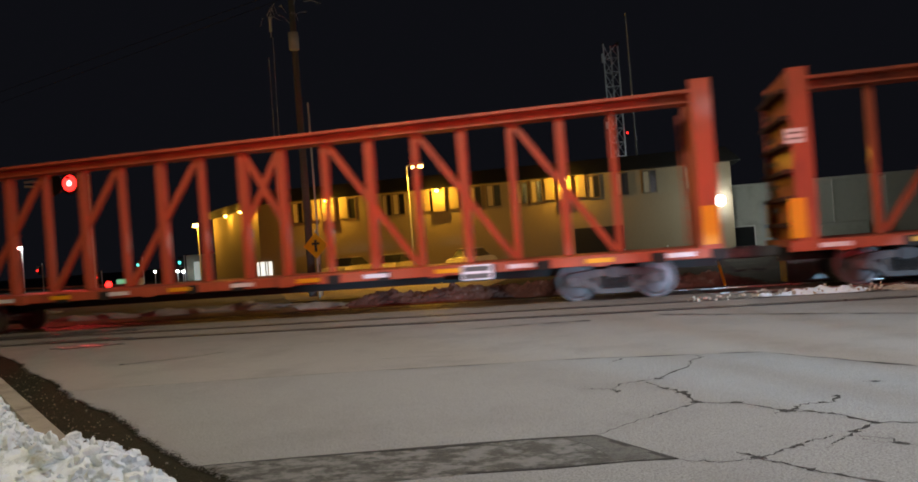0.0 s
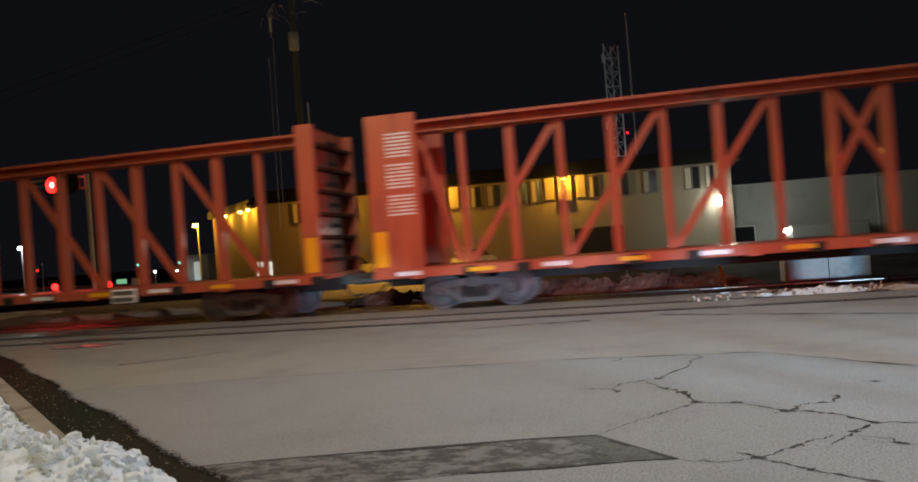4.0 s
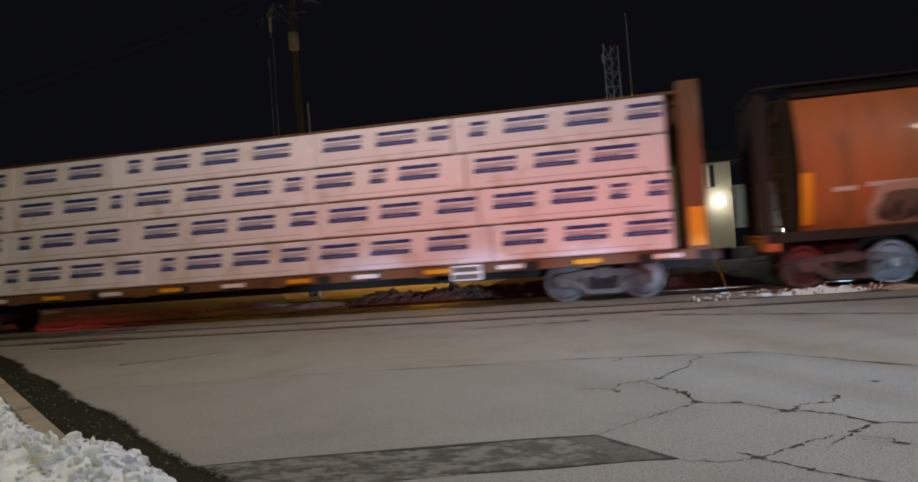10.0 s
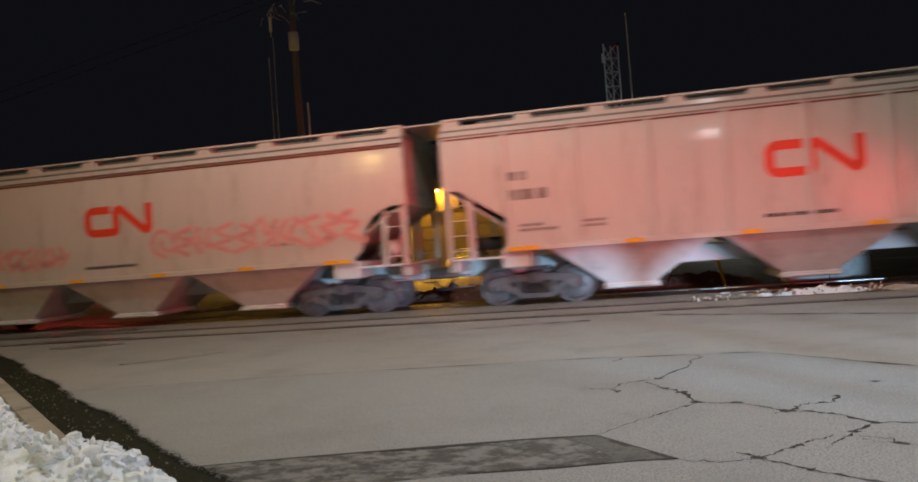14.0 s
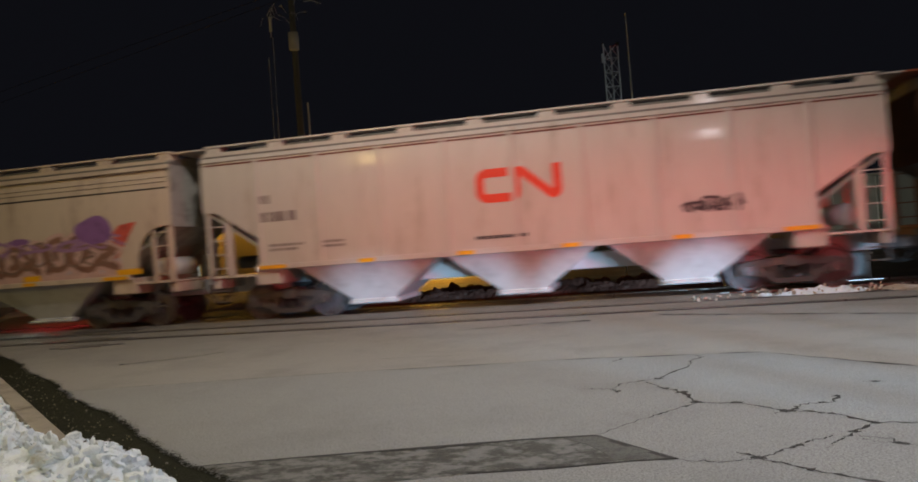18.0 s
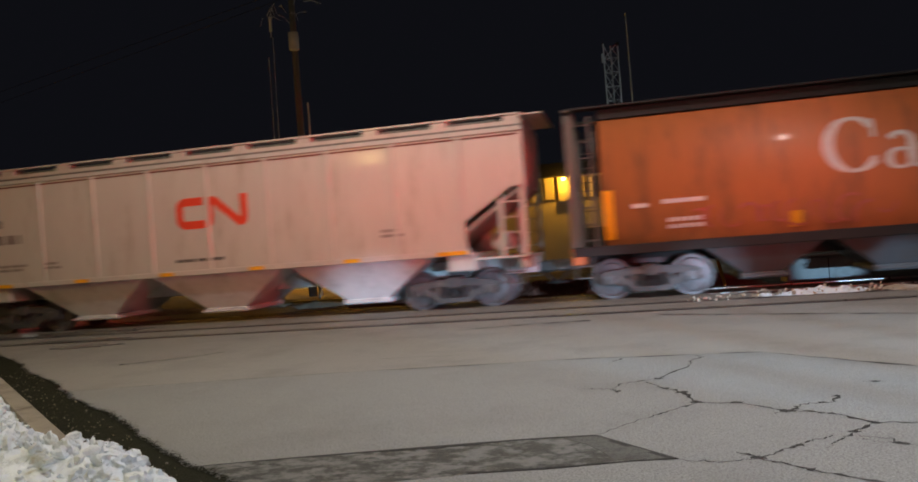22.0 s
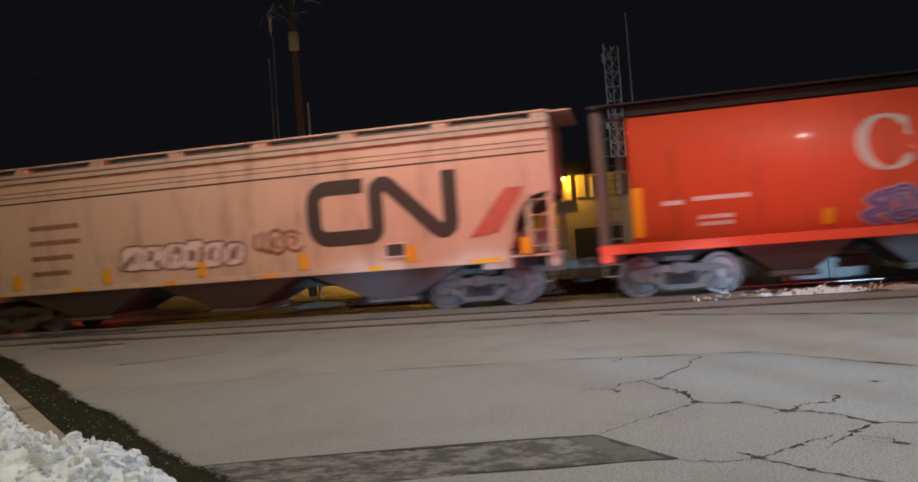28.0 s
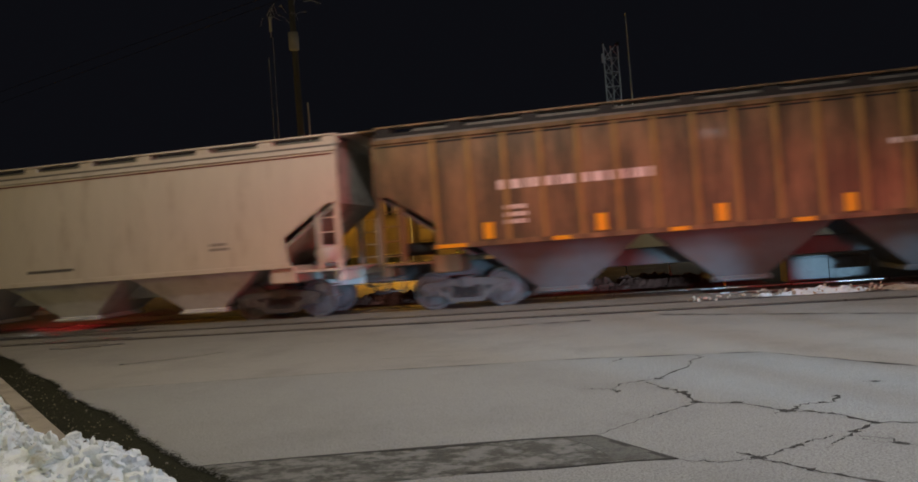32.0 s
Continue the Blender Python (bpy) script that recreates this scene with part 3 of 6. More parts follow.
# tracks
for name, y0, x0, x1 in (("track_ballast", TRACK, -140, 140),):
    tagged(part("ballast", Shape().prism([(y0 - 2.4 + 1.62, -0.165), (y0 - 0.78, -0.035), (y0 + 1.7, -0.035), (y0 + 2.6, -0.165)], x0, x1, "x"), BALLAST),
           "dark oily track ballast", "ballast", kind="structure")


def rail_shape(x0, x1):
    p = [(-0.075, -0.15), (0.075, -0.15), (0.075, -0.135), (0.012, -0.115), (0.012, -0.04), (0.036, -0.03), (0.036, -0.006), (0.028, 0.0), (-0.028, 0.0), (-0.036, -0.006), (-0.036, -0.03), (-0.012, -0.04), (-0.012, -0.115), (-0.075, -0.135)]
    return Shape().prism(p, x0, x1, "x")


main_track = thing("main_track", "polished steel rails of the main track", "railway track", (0, TRACK, 0), kind="structure")
for y in (-0.7525, 0.7525):
    part("rail", rail_shape(-140, 140), RAIL, main_track, at=(0, y, 0.002))
siding = thing("siding_track", "second track sunk flush in the road paving", "railway track", (0, SIDING, 0), kind="structure")
for y in (-0.7525, 0.7525):
    part("rail", rail_shape(-40, 16), RAIL, siding, at=(0, y, 0.008))
    part("flangeway", bx(-40, 16, y + 0.04, y + 0.15, 0.0, 0.005), CRACK, siding, "dark groove beside the rail")
    part("flangeway", bx(-40, 16, y - 0.14, y - 0.042, 0.0, 0.005), CRACK, siding, "dark groove beside the rail")
crossing = thing("crossing_panels", "rows of dark worn planks between the rails", "crossing panels", (0, TRACK, 0), kind="structure")
for i in range(11):
    x0 = -21.5 + i * 2.1
    for y0, y1 in ((-0.66, -0.24), (-0.22, 0.21), (0.23, 0.66), (0.80, 1.25)):
        part("plank", bx(-1.035, 1.035, -(y1 - y0) / 2, (y1 - y0) / 2, -0.14, 0, b=0.012), PANEL, crossing, at=(x0 + 1.05, (y0 + y1) / 2, -0.004), key=("plank", round(y1 - y0, 2)))

# ---- the freight train ----
MOVING = []          # (thing, place along the track at 0 s)
WHEELSETS = {-1: [], 1: []}
BASE = 0.89          # half of a bogie's wheelbase


def side_frame_shape():
    s = Shape()
    top = [(-1.12, 0.60), (-0.95, 0.66), (-0.45, 0.72), (0.45, 0.72), (0.95, 0.66), (1.12, 0.60), (1.12, 0.48), (0.80, 0.50), (0.40, 0.56), (-0.40, 0.56), (-0.80, 0.50), (-1.12, 0.48)]
    s.prism(top, -0.09, 0.09, "y")
    s.prism([(-0.80, 0.50), (-0.62, 0.52), (-0.30, 0.27), (0.30, 0.27), (0.62, 0.52), (0.80, 0.50), (0.40, 0.16), (-0.40, 0.16)], -0.085, 0.085, "y")
    for e in (-1, 1):
        s.prism([(e * 0.36, 0.26), (e * 0.46, 0.26), (e * 0.46, 0.57), (e * 0.36, 0.57)], -0.08, 0.08, "y")
        s.prism([(e * 0.74, 0.30), (e * 0.66, 0.30), (e * 0.66, 0.52), (e * 0.74, 0.52)], -0.08, 0.08, "y")
        s.prism([(e * 1.05, 0.34), (e * 1.12, 0.34), (e * 1.12, 0.60), (e * 1.05, 0.58)], -0.08, 0.08, "y")
    return s


def wheelset_shape():
    s = Shape()
    for e in (-1, 1):
        y = e * 0.7525
        rows = [(0.16, -0.05), (0.36, -0.02), (0.40, -0.065), (0.457, -0.065), (0.457, 0.04), (0.485, 0.055), (0.485, 0.075), (0.39, 0.075), (0.35, 0.03), (0.16, 0.06)]
        s.lathe([(r, y - e * q) for r, q in rows] if e < 0 else [(r, y - q) for r, q in rows][::-1], 28)
    s.lathe([(0.085, -0.95), (0.085, 0.95)], 12)
    return s


def spring_shape():
    s = Shape().lathe([(r, 0.27 + 0.022 * k) for k in range(13) for r in ((0.075,) if k % 2 else (0.052,))], 10)
    s.v = [(x, z, y) for x, y, z in s.v]
    return s


def bogie(car, x):
    b = part("bogie", lambda: bx(-0.17, 0.17, -1.15, 1.15, 0.50, 0.78, b=0.03).box(-0.3, 0.3, -0.3, 0.3, 0.76, 0.88), STEEL, car, "grimy cast steel bogie", (x, 0, 0), key="bolster")
    for y in (-1.0, 1.0):
        part("side_frame", side_frame_shape, STEEL, b, at=(0, y, 0), key="sideframe")
        for dx in (-0.22, 0.0, 0.22):
            part("spring", spring_shape, STEEL, b, at=(dx, y, 0), key="spring")
        for e in (-1, 1):
            part("bearing", lambda: Shape().lathe([(0.11, -0.12), (0.13, -0.08), (0.13, 0.1)], 14), WHEEL, b, "round bearing end cap", (e * BASE, y, 0.457), key="bearing")
    for e in (-1, 1):
        w = part("wheelset", wheelset_shape, WHEEL, b, "steel wheels on their axle", (e * BASE, 0, 0.457), key="wheelset")
        WHEELSETS[e].append(w)
    return b


def coupler(car, x, e):
    part("coupler", Shape().box(min(x, x + e * 0.75), max(x, x + e * 0.75), -0.10, 0.10, 0.72, 0.96, b=0.02).box(min(x + e * 0.55, x + e * 0.88), max(x + e * 0.55, x + e * 0.88), -0.17, 0.13, 0.70, 0.99, b=0.05), STEEL, car, "rusty knuckle coupler")
    part("brake_hose", Shape().rod((x + e * 0.2, -0.3, 0.75), (x + e * 0.55, -0.25, 0.42), 0.025).rod((x + e * 0.55, -0.25, 0.42), (x + e * 0.8, -0.12, 0.45), 0.025), DARK, car, "black rubber hose")


def ladder_shape(h, w=0.42, rungs=5):
    s = Shape()
    for k in range(rungs):
        s.rod((-w / 2, 0, (k + 0.5) * h / rungs), (w / 2, 0, (k + 0.5) * h / rungs), 0.014, 6)
    for e in (-1, 1):
        s.box(e * w / 2 - 0.025, e * w / 2 + 0.025, -0.02, 0.02, 0, h)
    return s


def outline_decal(polys, prof, off, e=-1):
    """Flat (x, z) outlines laid on a car's side, cut fine enough to follow its curve."""
    bm = bmesh.new()
    for p in polys:
        try:
            bm.faces.new([bm.verts.new((x, 0, z)) for x, z in p])
        except ValueError:
            pass
    bmesh.ops.remove_doubles(bm, verts=bm.verts[:], dist=1e-5)
    return lay_on(bm, prof, off, e)


def lay_on(bm, prof, off, e=-1):
    zs = [v.co.z for v in bm.verts]
    z = math.floor(min(zs) * 5) / 5
    while z < max(zs):
        bmesh.ops.bisect_plane(bm, geom=bm.verts[:] + bm.edges[:] + bm.faces[:], plane_co=(0, 0, z), plane_no=(0, 0, 1))
        z += 0.2
    for v in bm.verts:
        v.co.y = e * (prof(v.co.z) + off)
    return bm


def decal(name, bm, material, parent, label=""):
    me = bpy.data.meshes.new(name)
    bm.to_mesh(me)
    bm.free()
    me.materials.append(material)
    ob = new(name, me)
    ob.parent = parent
    return tagged(ob, label)


def stroke(pts, w, ws=None):
    """The outline quads of a bar of width w along a line with mitred corners."""
    n, left, right = len(pts), [], []
    for i, p in enumerate(pts):
        p = Vector(p)
        a = (p - Vector(pts[i - 1])).normalized() if i else None
        b = (Vector(pts[i + 1]) - p).normalized() if i < n - 1 else None
        a, b = a or b, b or a
        t = (a + b).normalized()
        m = Vector((-t.y, t.x))
        k = (ws[i] if ws else w) / 2 / max(0.35, m.dot(Vector((-a.y, a.x))))
        left.append(p + m * k)
        right.append(p - m * k)
    return [[tuple(left[i]), tuple(left[i + 1]), tuple(right[i + 1]), tuple(right[i])] for i in range(n - 1)]


def corner(c, r, a0, a1, n=5):
    return [(c[0] + r * math.cos(radians(a0 + (a1 - a0) * k / n)), c[1] + r * math.sin(radians(a0 + (a1 - a0) * k / n))) for k in range(n + 1)]


def emblem(car, x, z, w, h, material, prof, thick, label):
    """A bent-pipe emblem: an open rounded box running into a zigzag."""
    r = h * 0.22
    x0, x1, t = x - w / 2, x + w / 2, thick / 2
    m = x0 + w * 0.45
    pts = [(m - w * 0.06, z + h / 2 - t)] + corner((x0 + t + r, z + h / 2 - t - r), r, 90, 180) + corner((x0 + t + r, z - h / 2 + t + r), r, 180, 270)
    pts += corner((m + w * 0.02 - r * 0.6, z - h / 2 + t + r * 0.6), r * 0.6, 270, 360, 4)
    pts += corner((m + w * 0.02 + r * 0.6, z + h / 2 - t - r * 0.6), r * 0.6, 180, 40, 4)
    pts += corner((x1 - t - r * 0.6, z - h / 2 + t + r * 0.6), r * 0.6, 220, 360, 4) + [(x1 - t, z + h / 2)]
    decal("emblem", outline_decal(stroke(pts, thick), prof, 0.008), material, car, label)


def bars(car, x, z, w, h, rows, material, prof, seed=0, fill=0.8, label="block of unreadable stencilled lettering"):
    rnd = random.Random(seed)
    for k in range(rows):
        zt = z + h / 2 - k * h / rows
        zb = zt - h / rows * 0.6
        xx = x - w / 2
        end = x + w / 2 * (1 if rnd.random() < 0.6 else rnd.uniform(0.3, 0.9))
        while xx < end:
            step = min(end - xx, rnd.uniform(0.12, 0.4) * max(0.4, h / rows * 2.5))
            if step > 0.05:
                decal("lettering", outline_decal([[(xx, zb), (xx + step * fill, zb), (xx + step * fill, zt), (xx, zt)]], prof, 0.007), material, car, label)
            xx += step


def blob(rnd, cx, cz, rx, rz, n=16, wob=0.25):
    k = [1 + rnd.uniform(-wob, wob) for _ in range(n)]
    return [(cx + rx * math.cos(6.28319 * i / n) * k[i], cz + rz * math.sin(6.28319 * i / n) * k[(i + 3) % n]) for i in range(n)]


BENDS = [
    [[(0.92, 0.80), (0.62, 1.0), (0.22, 0.88), (0.06, 0.5), (0.22, 0.12), (0.62, 0.0), (0.95, 0.22)], [(0.45, 0.75), (0.70, 0.60), (0.48, 0.30)]],
    [[(0.05, 0.30), (0.20, 1.0), (0.50, 0.70), (0.40, 0.0)], [(0.45, 0.9), (0.95, 0.7), (0.80, 0.1)]],
    [[(0.0, 0.75), (0.50, 1.0), (0.60, 0.45), (0.15, 0.05)], [(0.55, 0.55), (0.98, 0.95)], [(0.50, 0.2), (0.98, 0.05)]],
    [[(0.95, 1.0), (0.30, 0.75), (0.75, 0.45), (0.10, 0.25), (0.55, 0.0)]],
    [[(0.15, 0.0), (0.05, 0.6), (0.40, 0.98), (0.60, 0.4), (0.95, 0.9)], [(0.5, 0.05), (0.92, 0.35)]],
    [[(0.50, 1.0), (0.12, 0.82), (0.06, 0.40), (0.30, 0.03), (0.72, 0.05), (0.94, 0.45), (0.80, 0.80), (0.42, 0.66), (0.44, 0.36)]],
    [[(0.0, 0.1), (0.35, 0.4), (0.15, 0.95)], [(0.35, 0.15), (0.70, 0.55), (0.55, 1.0)], [(0.75, 0.0), (0.98, 0.6)]]]


def curve(p, steps=4):
    """A smooth line through the points."""
    out = []
    for i in range(len(p) - 1):
        a, b, c, d = (Vector(p[max(0, min(len(p) - 1, k))]) for k in (i - 1, i, i + 1, i + 2))
        for k in range(steps):
            t = k / steps
            out.append(tuple(0.5 * (2 * b + (c - a) * t + (2 * a - 5 * b + 4 * c - d) * t * t + (3 * b - a - 3 * c + d) * t ** 3)))
    return out + [tuple(p[-1])]


def curls(car, x0, x1, z0, top, count_of, prof, layers, thick=0.24, seed=0, zmin=1.30, off=0.008, label="sprayed graffiti of fat interlocking curls"):
    """Fat sprayed curls, layer on layer: a halo, an outline, then the bodies."""
    n = len(count_of)
    w = (x1 - x0) / n
    for k, (colour, grow) in enumerate(layers):
        rnd = random.Random(seed)
        count = 0
        for i in range(n):
            zt = top((i + 0.5) / n) + rnd.uniform(-0.08, 0.06)
            zb = z0 + rnd.uniform(-0.03, 0.08)
            lean, mirror, over = rnd.uniform(-0.25, 0.3), rnd.random() < 0.5, rnd.random() < 0.5
            for line in rnd.choice(BENDS):
                p = [(1 - u if mirror else u, 1 - v if over else v) for u, v in line]
                p = curve([(x0 + w * (i - 0.12 + 1.24 * (u + lean * (v - 0.5))), zb + (zt - zb) * v) for u, v in p])
                a, b, c, d = Vector(p[0]), Vector(p[1]), Vector(p[-2]), Vector(p[-1])
                t = thick * w * rnd.uniform(0.85, 1.2) + grow
                p = [tuple(a + (a - b).normalized() * t * 0.42)] + p + [tuple(d + (d - c).normalized() * t * 0.42)]
                quads = stroke(p, t, [t * 0.55] + [t] * (len(p) - 2) + [t * 0.55])
                quads = [[(x, max(zmin, z)) for x, z in q] for q in quads]
                decal("sprayed_outline" if k < len(layers) - 1 else "sprayed_curl", outline_decal(quads, prof, off + 0.0032 * k + 0.00009 * count), SPRAYS[colour], car, label if count == 0 and k == 0 else "")
                count += 1


def throwup(car, prof, bodies, layers, ink, seed, slits=4, lean=0.25, width=0.07, zmin=1.20, off=0.008, label="sprayed graffiti of swollen letter shapes"):
    """Swollen sprayed bodies over a common halo, cut up by dark slits. bodies: (x, half width, z0, z1)."""
    for k, (colour, grow) in enumerate(layers):
        rnd = random.Random(seed)
        for i, (x, w, z0, z1) in enumerate(bodies):
            c, n, bend = (z0 + z1) / 2, 22, [rnd.uniform(-0.07, 0.07) for _ in range(22)]
            p = []
            for m in range(n):
                a = 6.28319 * m / n
                u, v = math.copysign(abs(math.cos(a)) ** 0.62, math.cos(a)), math.copysign(abs(math.sin(a)) ** 0.62, math.sin(a))
                v *= 1 + bend[m]
                p.append((x + (w + grow) * u * (1 + bend[(m + 5) % n]) + lean * (z1 - z0) / 2 * v, max(zmin, c + ((z1 - z0) / 2 + grow) * v)))
            decal("sprayed_body" if k == len(layers) - 1 else "sprayed_halo", outline_decal([p], prof, off + 0.0030 * k + 0.00011 * i), SPRAYS[colour], car, label if i == 0 and k == 0 else "")
    rnd = random.Random(seed + 7)
    for i, (x, w, z0, z1) in enumerate(bodies):
        for k in range(slits):
            u = -0.72 + 1.44 * (k + rnd.uniform(0.2, 0.8)) / slits
            a, b = rnd.uniform(0.10, 0.38), rnd.uniform(0.55, 0.90)
            if rnd.random() < 0.35:
                a, b = (0.08, 0.40) if rnd.random() < 0.5 else (0.58, 0.92)
            za, zb = z0 + (z1 - z0) * a, z0 + (z1 - z0) * b
            sway = rnd.uniform(-0.35, 0.35) * w
            p = curve([(x + w * u + lean * (za - (z0 + z1) / 2), max(zmin + 0.02, za)), (x + w * u + sway + lean * ((za + zb) / 2 - (z0 + z1) / 2), max(zmin + 0.03, (za + zb) / 2)), (x + w * u + lean * (zb - (z0 + z1) / 2), max(zmin + 0.04, zb))])
            t = width * rnd.uniform(0.6, 1.7)
            ws = [t * (0.35 + 1.3 * math.sin(math.pi * (q + 0.5) / len(p))) for q in range(len(p))]
            decal("sprayed_slit", outline_decal(stroke(p, t, ws), prof, off + 0.003 * len(layers) + 0.00012 * (i * slits + k) ), SPRAYS[ink], car)


def ring(car, prof, x, z, r, w, colour, off, a0=0, a1=360):
    decal("sprayed_ring", outline_decal(stroke(oval(x, z, r, r * 0.85, a0, a1, 16), w), prof, off), SPRAYS[colour], car)


def smooth_patch(car, prof, x, z, rx, rz, colour, off, seed, label=""):
    p = blob(random.Random(seed), x, z, rx, rz, 9, 0.16)
    p = curve(p + [p[0]], 4)[:-1]
    decal("sprayed_patch", outline_decal([p], prof, off), SPRAYS[colour], car, label)


def scrawl(car, x0, x1, z0, z1, material, prof, seed, n=14, w=0.05, off=0.012, label="loose sprayed scrawl"):
    rnd = random.Random(seed)
    polys, x = [], x0
    step = (x1 - x0) / n
    for i in range(n):
        c = (x + step * 0.5, (z0 + z1) / 2 + rnd.uniform(-0.2, 0.2) * (z1 - z0))
        r = rnd.uniform(0.25, 0.5) * (z1 - z0)
        a0 = rnd.uniform(0, 360)
        polys += stroke(corner(c, r, a0, a0 + rnd.choice((-1, 1)) * rnd.uniform(120, 260), 6), w * rnd.uniform(0.6, 1.4))
        x += step
        decal("sprayed_scrawl", outline_decal(polys, prof, off + 0.0003 * i), material, car, label if i == 0 else "")
        polys = []


def hopper(name, label, s0, s1, colour, ribs=0, bay=GALV, crease=4.02, board=True, yellow=True, sill=1.37, cut=1.5, arch=False, top_line=RUST_LINE, post=None, tabs=False, seams=(), open_top=None, pitch=1.65, trim=None):
    """A covered hopper car with three bays, cut-away lower corners and a roof with running boards."""
    L = (s1 - s0) - 0.9
    h = L / 2
    car = thing(name, label, "hopper car", ((s0 + s1) / 2, TRACK, 0), "freight train cars")
    MOVING.append((car, (s0 + s1) / 2))
    prof = lambda z: 1.58 - 0.05 * max(0, z - 3.2) ** 2 - (0.03 * (2.6 - z) ** 2 if arch else 0)
    W, oz = 1.58, open_top or (2.58 if arch else 2.78)
    # the two sides: a sheet with its lower corners cut away
    if arch:
        c1 = [(h - 0.28, oz)] + [(h - 0.28 - (cut - 0.62) * math.sin(radians(a)), oz - 1.0 * (1 - math.cos(radians(a)))) for a in (20, 40, 60, 75, 90)]
    else:
        c1 = [(h - 0.32, oz), (h - cut, 2.02)]
    outline = [(-h, crease), (-h, oz)] + [(-x, z) for x, z in c1] + [(-h + cut - 0.1, sill), (h - cut + 0.1, sill)] + c1[::-1] + [(h, oz), (h, crease)]
    for e in (-1, 1):
        bm = outline_decal([outline], prof, 0.0, e)
        r = bmesh.ops.extrude_face_region(bm, geom=bm.faces[:])
        for v in r["geom"]:
            if isinstance(v, bmesh.types.BMVert):
                v.co.y -= e * 0.03
        bmesh.ops.recalc_face_normals(bm, faces=bm.faces[:])
        decal("side_sheet", bm, colour, car)
        part("side_sill", bx(-h + cut - 0.15, h - cut + 0.15, -0.04, 0.04, -0.1, 0.03, b=0.012), colour, car, at=(0, e * (W - 0.005), sill))
        part("eave", Shape().prism([(e * (W - 0.03), crease), (e * (W + 0.015), crease + 0.02), (e * (W - 0.06), crease + 0.12), (e * (W - 0.2), crease + 0.16)], -h, h, "x"), colour, car)
        if ribs:
            for k in range(ribs):
                x = -h + cut + (2 * h - 2 * cut) * k / (ribs - 1)
                part("side_post", bx(-0.055, 0.055, -0.03, 0.03, 0, crease - sill, b=0.015), post or colour, car, at=(x, e * (W + 0.012), sill), key=("rib", crease, sill))
        for z, t in seams:
            part("seam", bx(-h + 0.1, h - 0.1, -0.006, 0.006, -t, t), BLACK_MARK, car, "thin dark welded seam", at=(0, e * (prof(z) + 0.008), z))
        if top_line:
            part("seam", bx(-h + 0.1, h - 0.1, -0.006, 0.006, -0.018, 0.018), top_line, car, "thin dark welded seam", at=(0, e * (prof(crease - 0.06) + 0.008), crease - 0.06))
    # roof and running boards
    rz = crease + 0.17
    part("roof", Shape().prism([(-W + 0.1, rz), (-0.75, rz + 0.17), (0, rz + 0.22), (0.75, rz + 0.17), (W - 0.1, rz), (W - 0.1, rz - 0.06), (-W + 0.1, rz - 0.06)], -h, h, "x"), ROOF_STEEL, car, "grey ribbed steel roof")
    part("hatch_trough", bx(-h + 0.7, h - 0.7, -0.36, 0.36, rz + 0.2, rz + 0.34, b=0.03), ROOF_STEEL, car, "long hatch cover along the roof")
    if board:
        for e in (-1, 1):
            part("roof_coaming", bx(-h, h, -0.02, 0.02, -0.02, 0.11), trim or colour, car, at=(0, e * 1.36, rz))
            part("running_board", bx(-h + 0.05, h - 0.05, -0.17, 0.17, 0, 0.04), colour, car, at=(0, e * 1.20, rz + 0.25))
            n = int(2 * h / pitch)
            for k in range(n + 1):
                x = -h + 0.25 + (2 * h - 0.5) * k / n
                part("board_bracket", lambda: bx(-0.20, 0.20, -0.20, 0.12, 0, 0.235, b=0.02), trim or colour, car, at=(x, e * 1.18 + (0.04 if e < 0 else -0.04), rz + 0.015), key="bracket")
    for e in (-1, 1):
        part("end_board", bx(-0.26, 0.26, -1.3, 1.3, 0, 0.035), colour, car, at=(e * (h + 0.20), 0, rz + 0.22))
        part("end_wall", bx(-0.02, 0.02, -W + 0.05, W - 0.05, oz - 0.03, rz + 0.05), PALE_END if colour in (WHITE_PAINT, CREAM_PAINT, BEIGE_PAINT) else DARK_END, car, at=(e * (h - 0.03), 0, 0))
        # sloping end sheet down to the first bay
        a, b = (e * (h - 0.05), oz), (e * (h - cut - 0.75), 1.25)
        v = [(a[0], y, a[1]) for y in (-1.5, 1.5)] + [(b[0], y, b[1]) for y in (1.5, -1.5)]
        v += [(x - e * 0.04, y, z + 0.03) for x, y, z in v]
        part("slope_sheet", Shape().add(v, [(0, 1, 2, 3), (7, 6, 5, 4), (0, 4, 5, 1), (1, 5, 6, 2), (2, 6, 7, 3), (3, 7, 4, 0)]), GREY_BAY if bay is GREY_BAY else PALE_END, car)
        # end frame: sill, posts, ladders, platform
        part("end_sill", bx(-0.12, 0.12, -1.45, 1.45, 0.88, 1.14, b=0.02), colour, car, at=(e * (h - 0.14), 0, 0))
        part("platform", bx(-cut / 2, cut / 2, -1.5, 1.5, 0, 0.05), colour, car, at=(e * (h - cut / 2), 0, 1.14))
        for y in (-1.5, 1.5):
            part("end_post", bx(-0.05, 0.05, -0.05, 0.05, 1.15, oz, b=0.01), colour, car, at=(e * (h - 0.08), y, 0))
            part("corner_post", bx(-0.06, 0.06, -0.05, 0.05, 1.15, oz - 0.25, b=0.01), colour, car, at=(e * (h - 0.62), y * 0.97, 0))
            part("ladder", lambda: ladder_shape(1.75, 0.44, 5), colour, car, at=(e * (h - 0.35), y * 1.03, 1.2), key="ladder5")
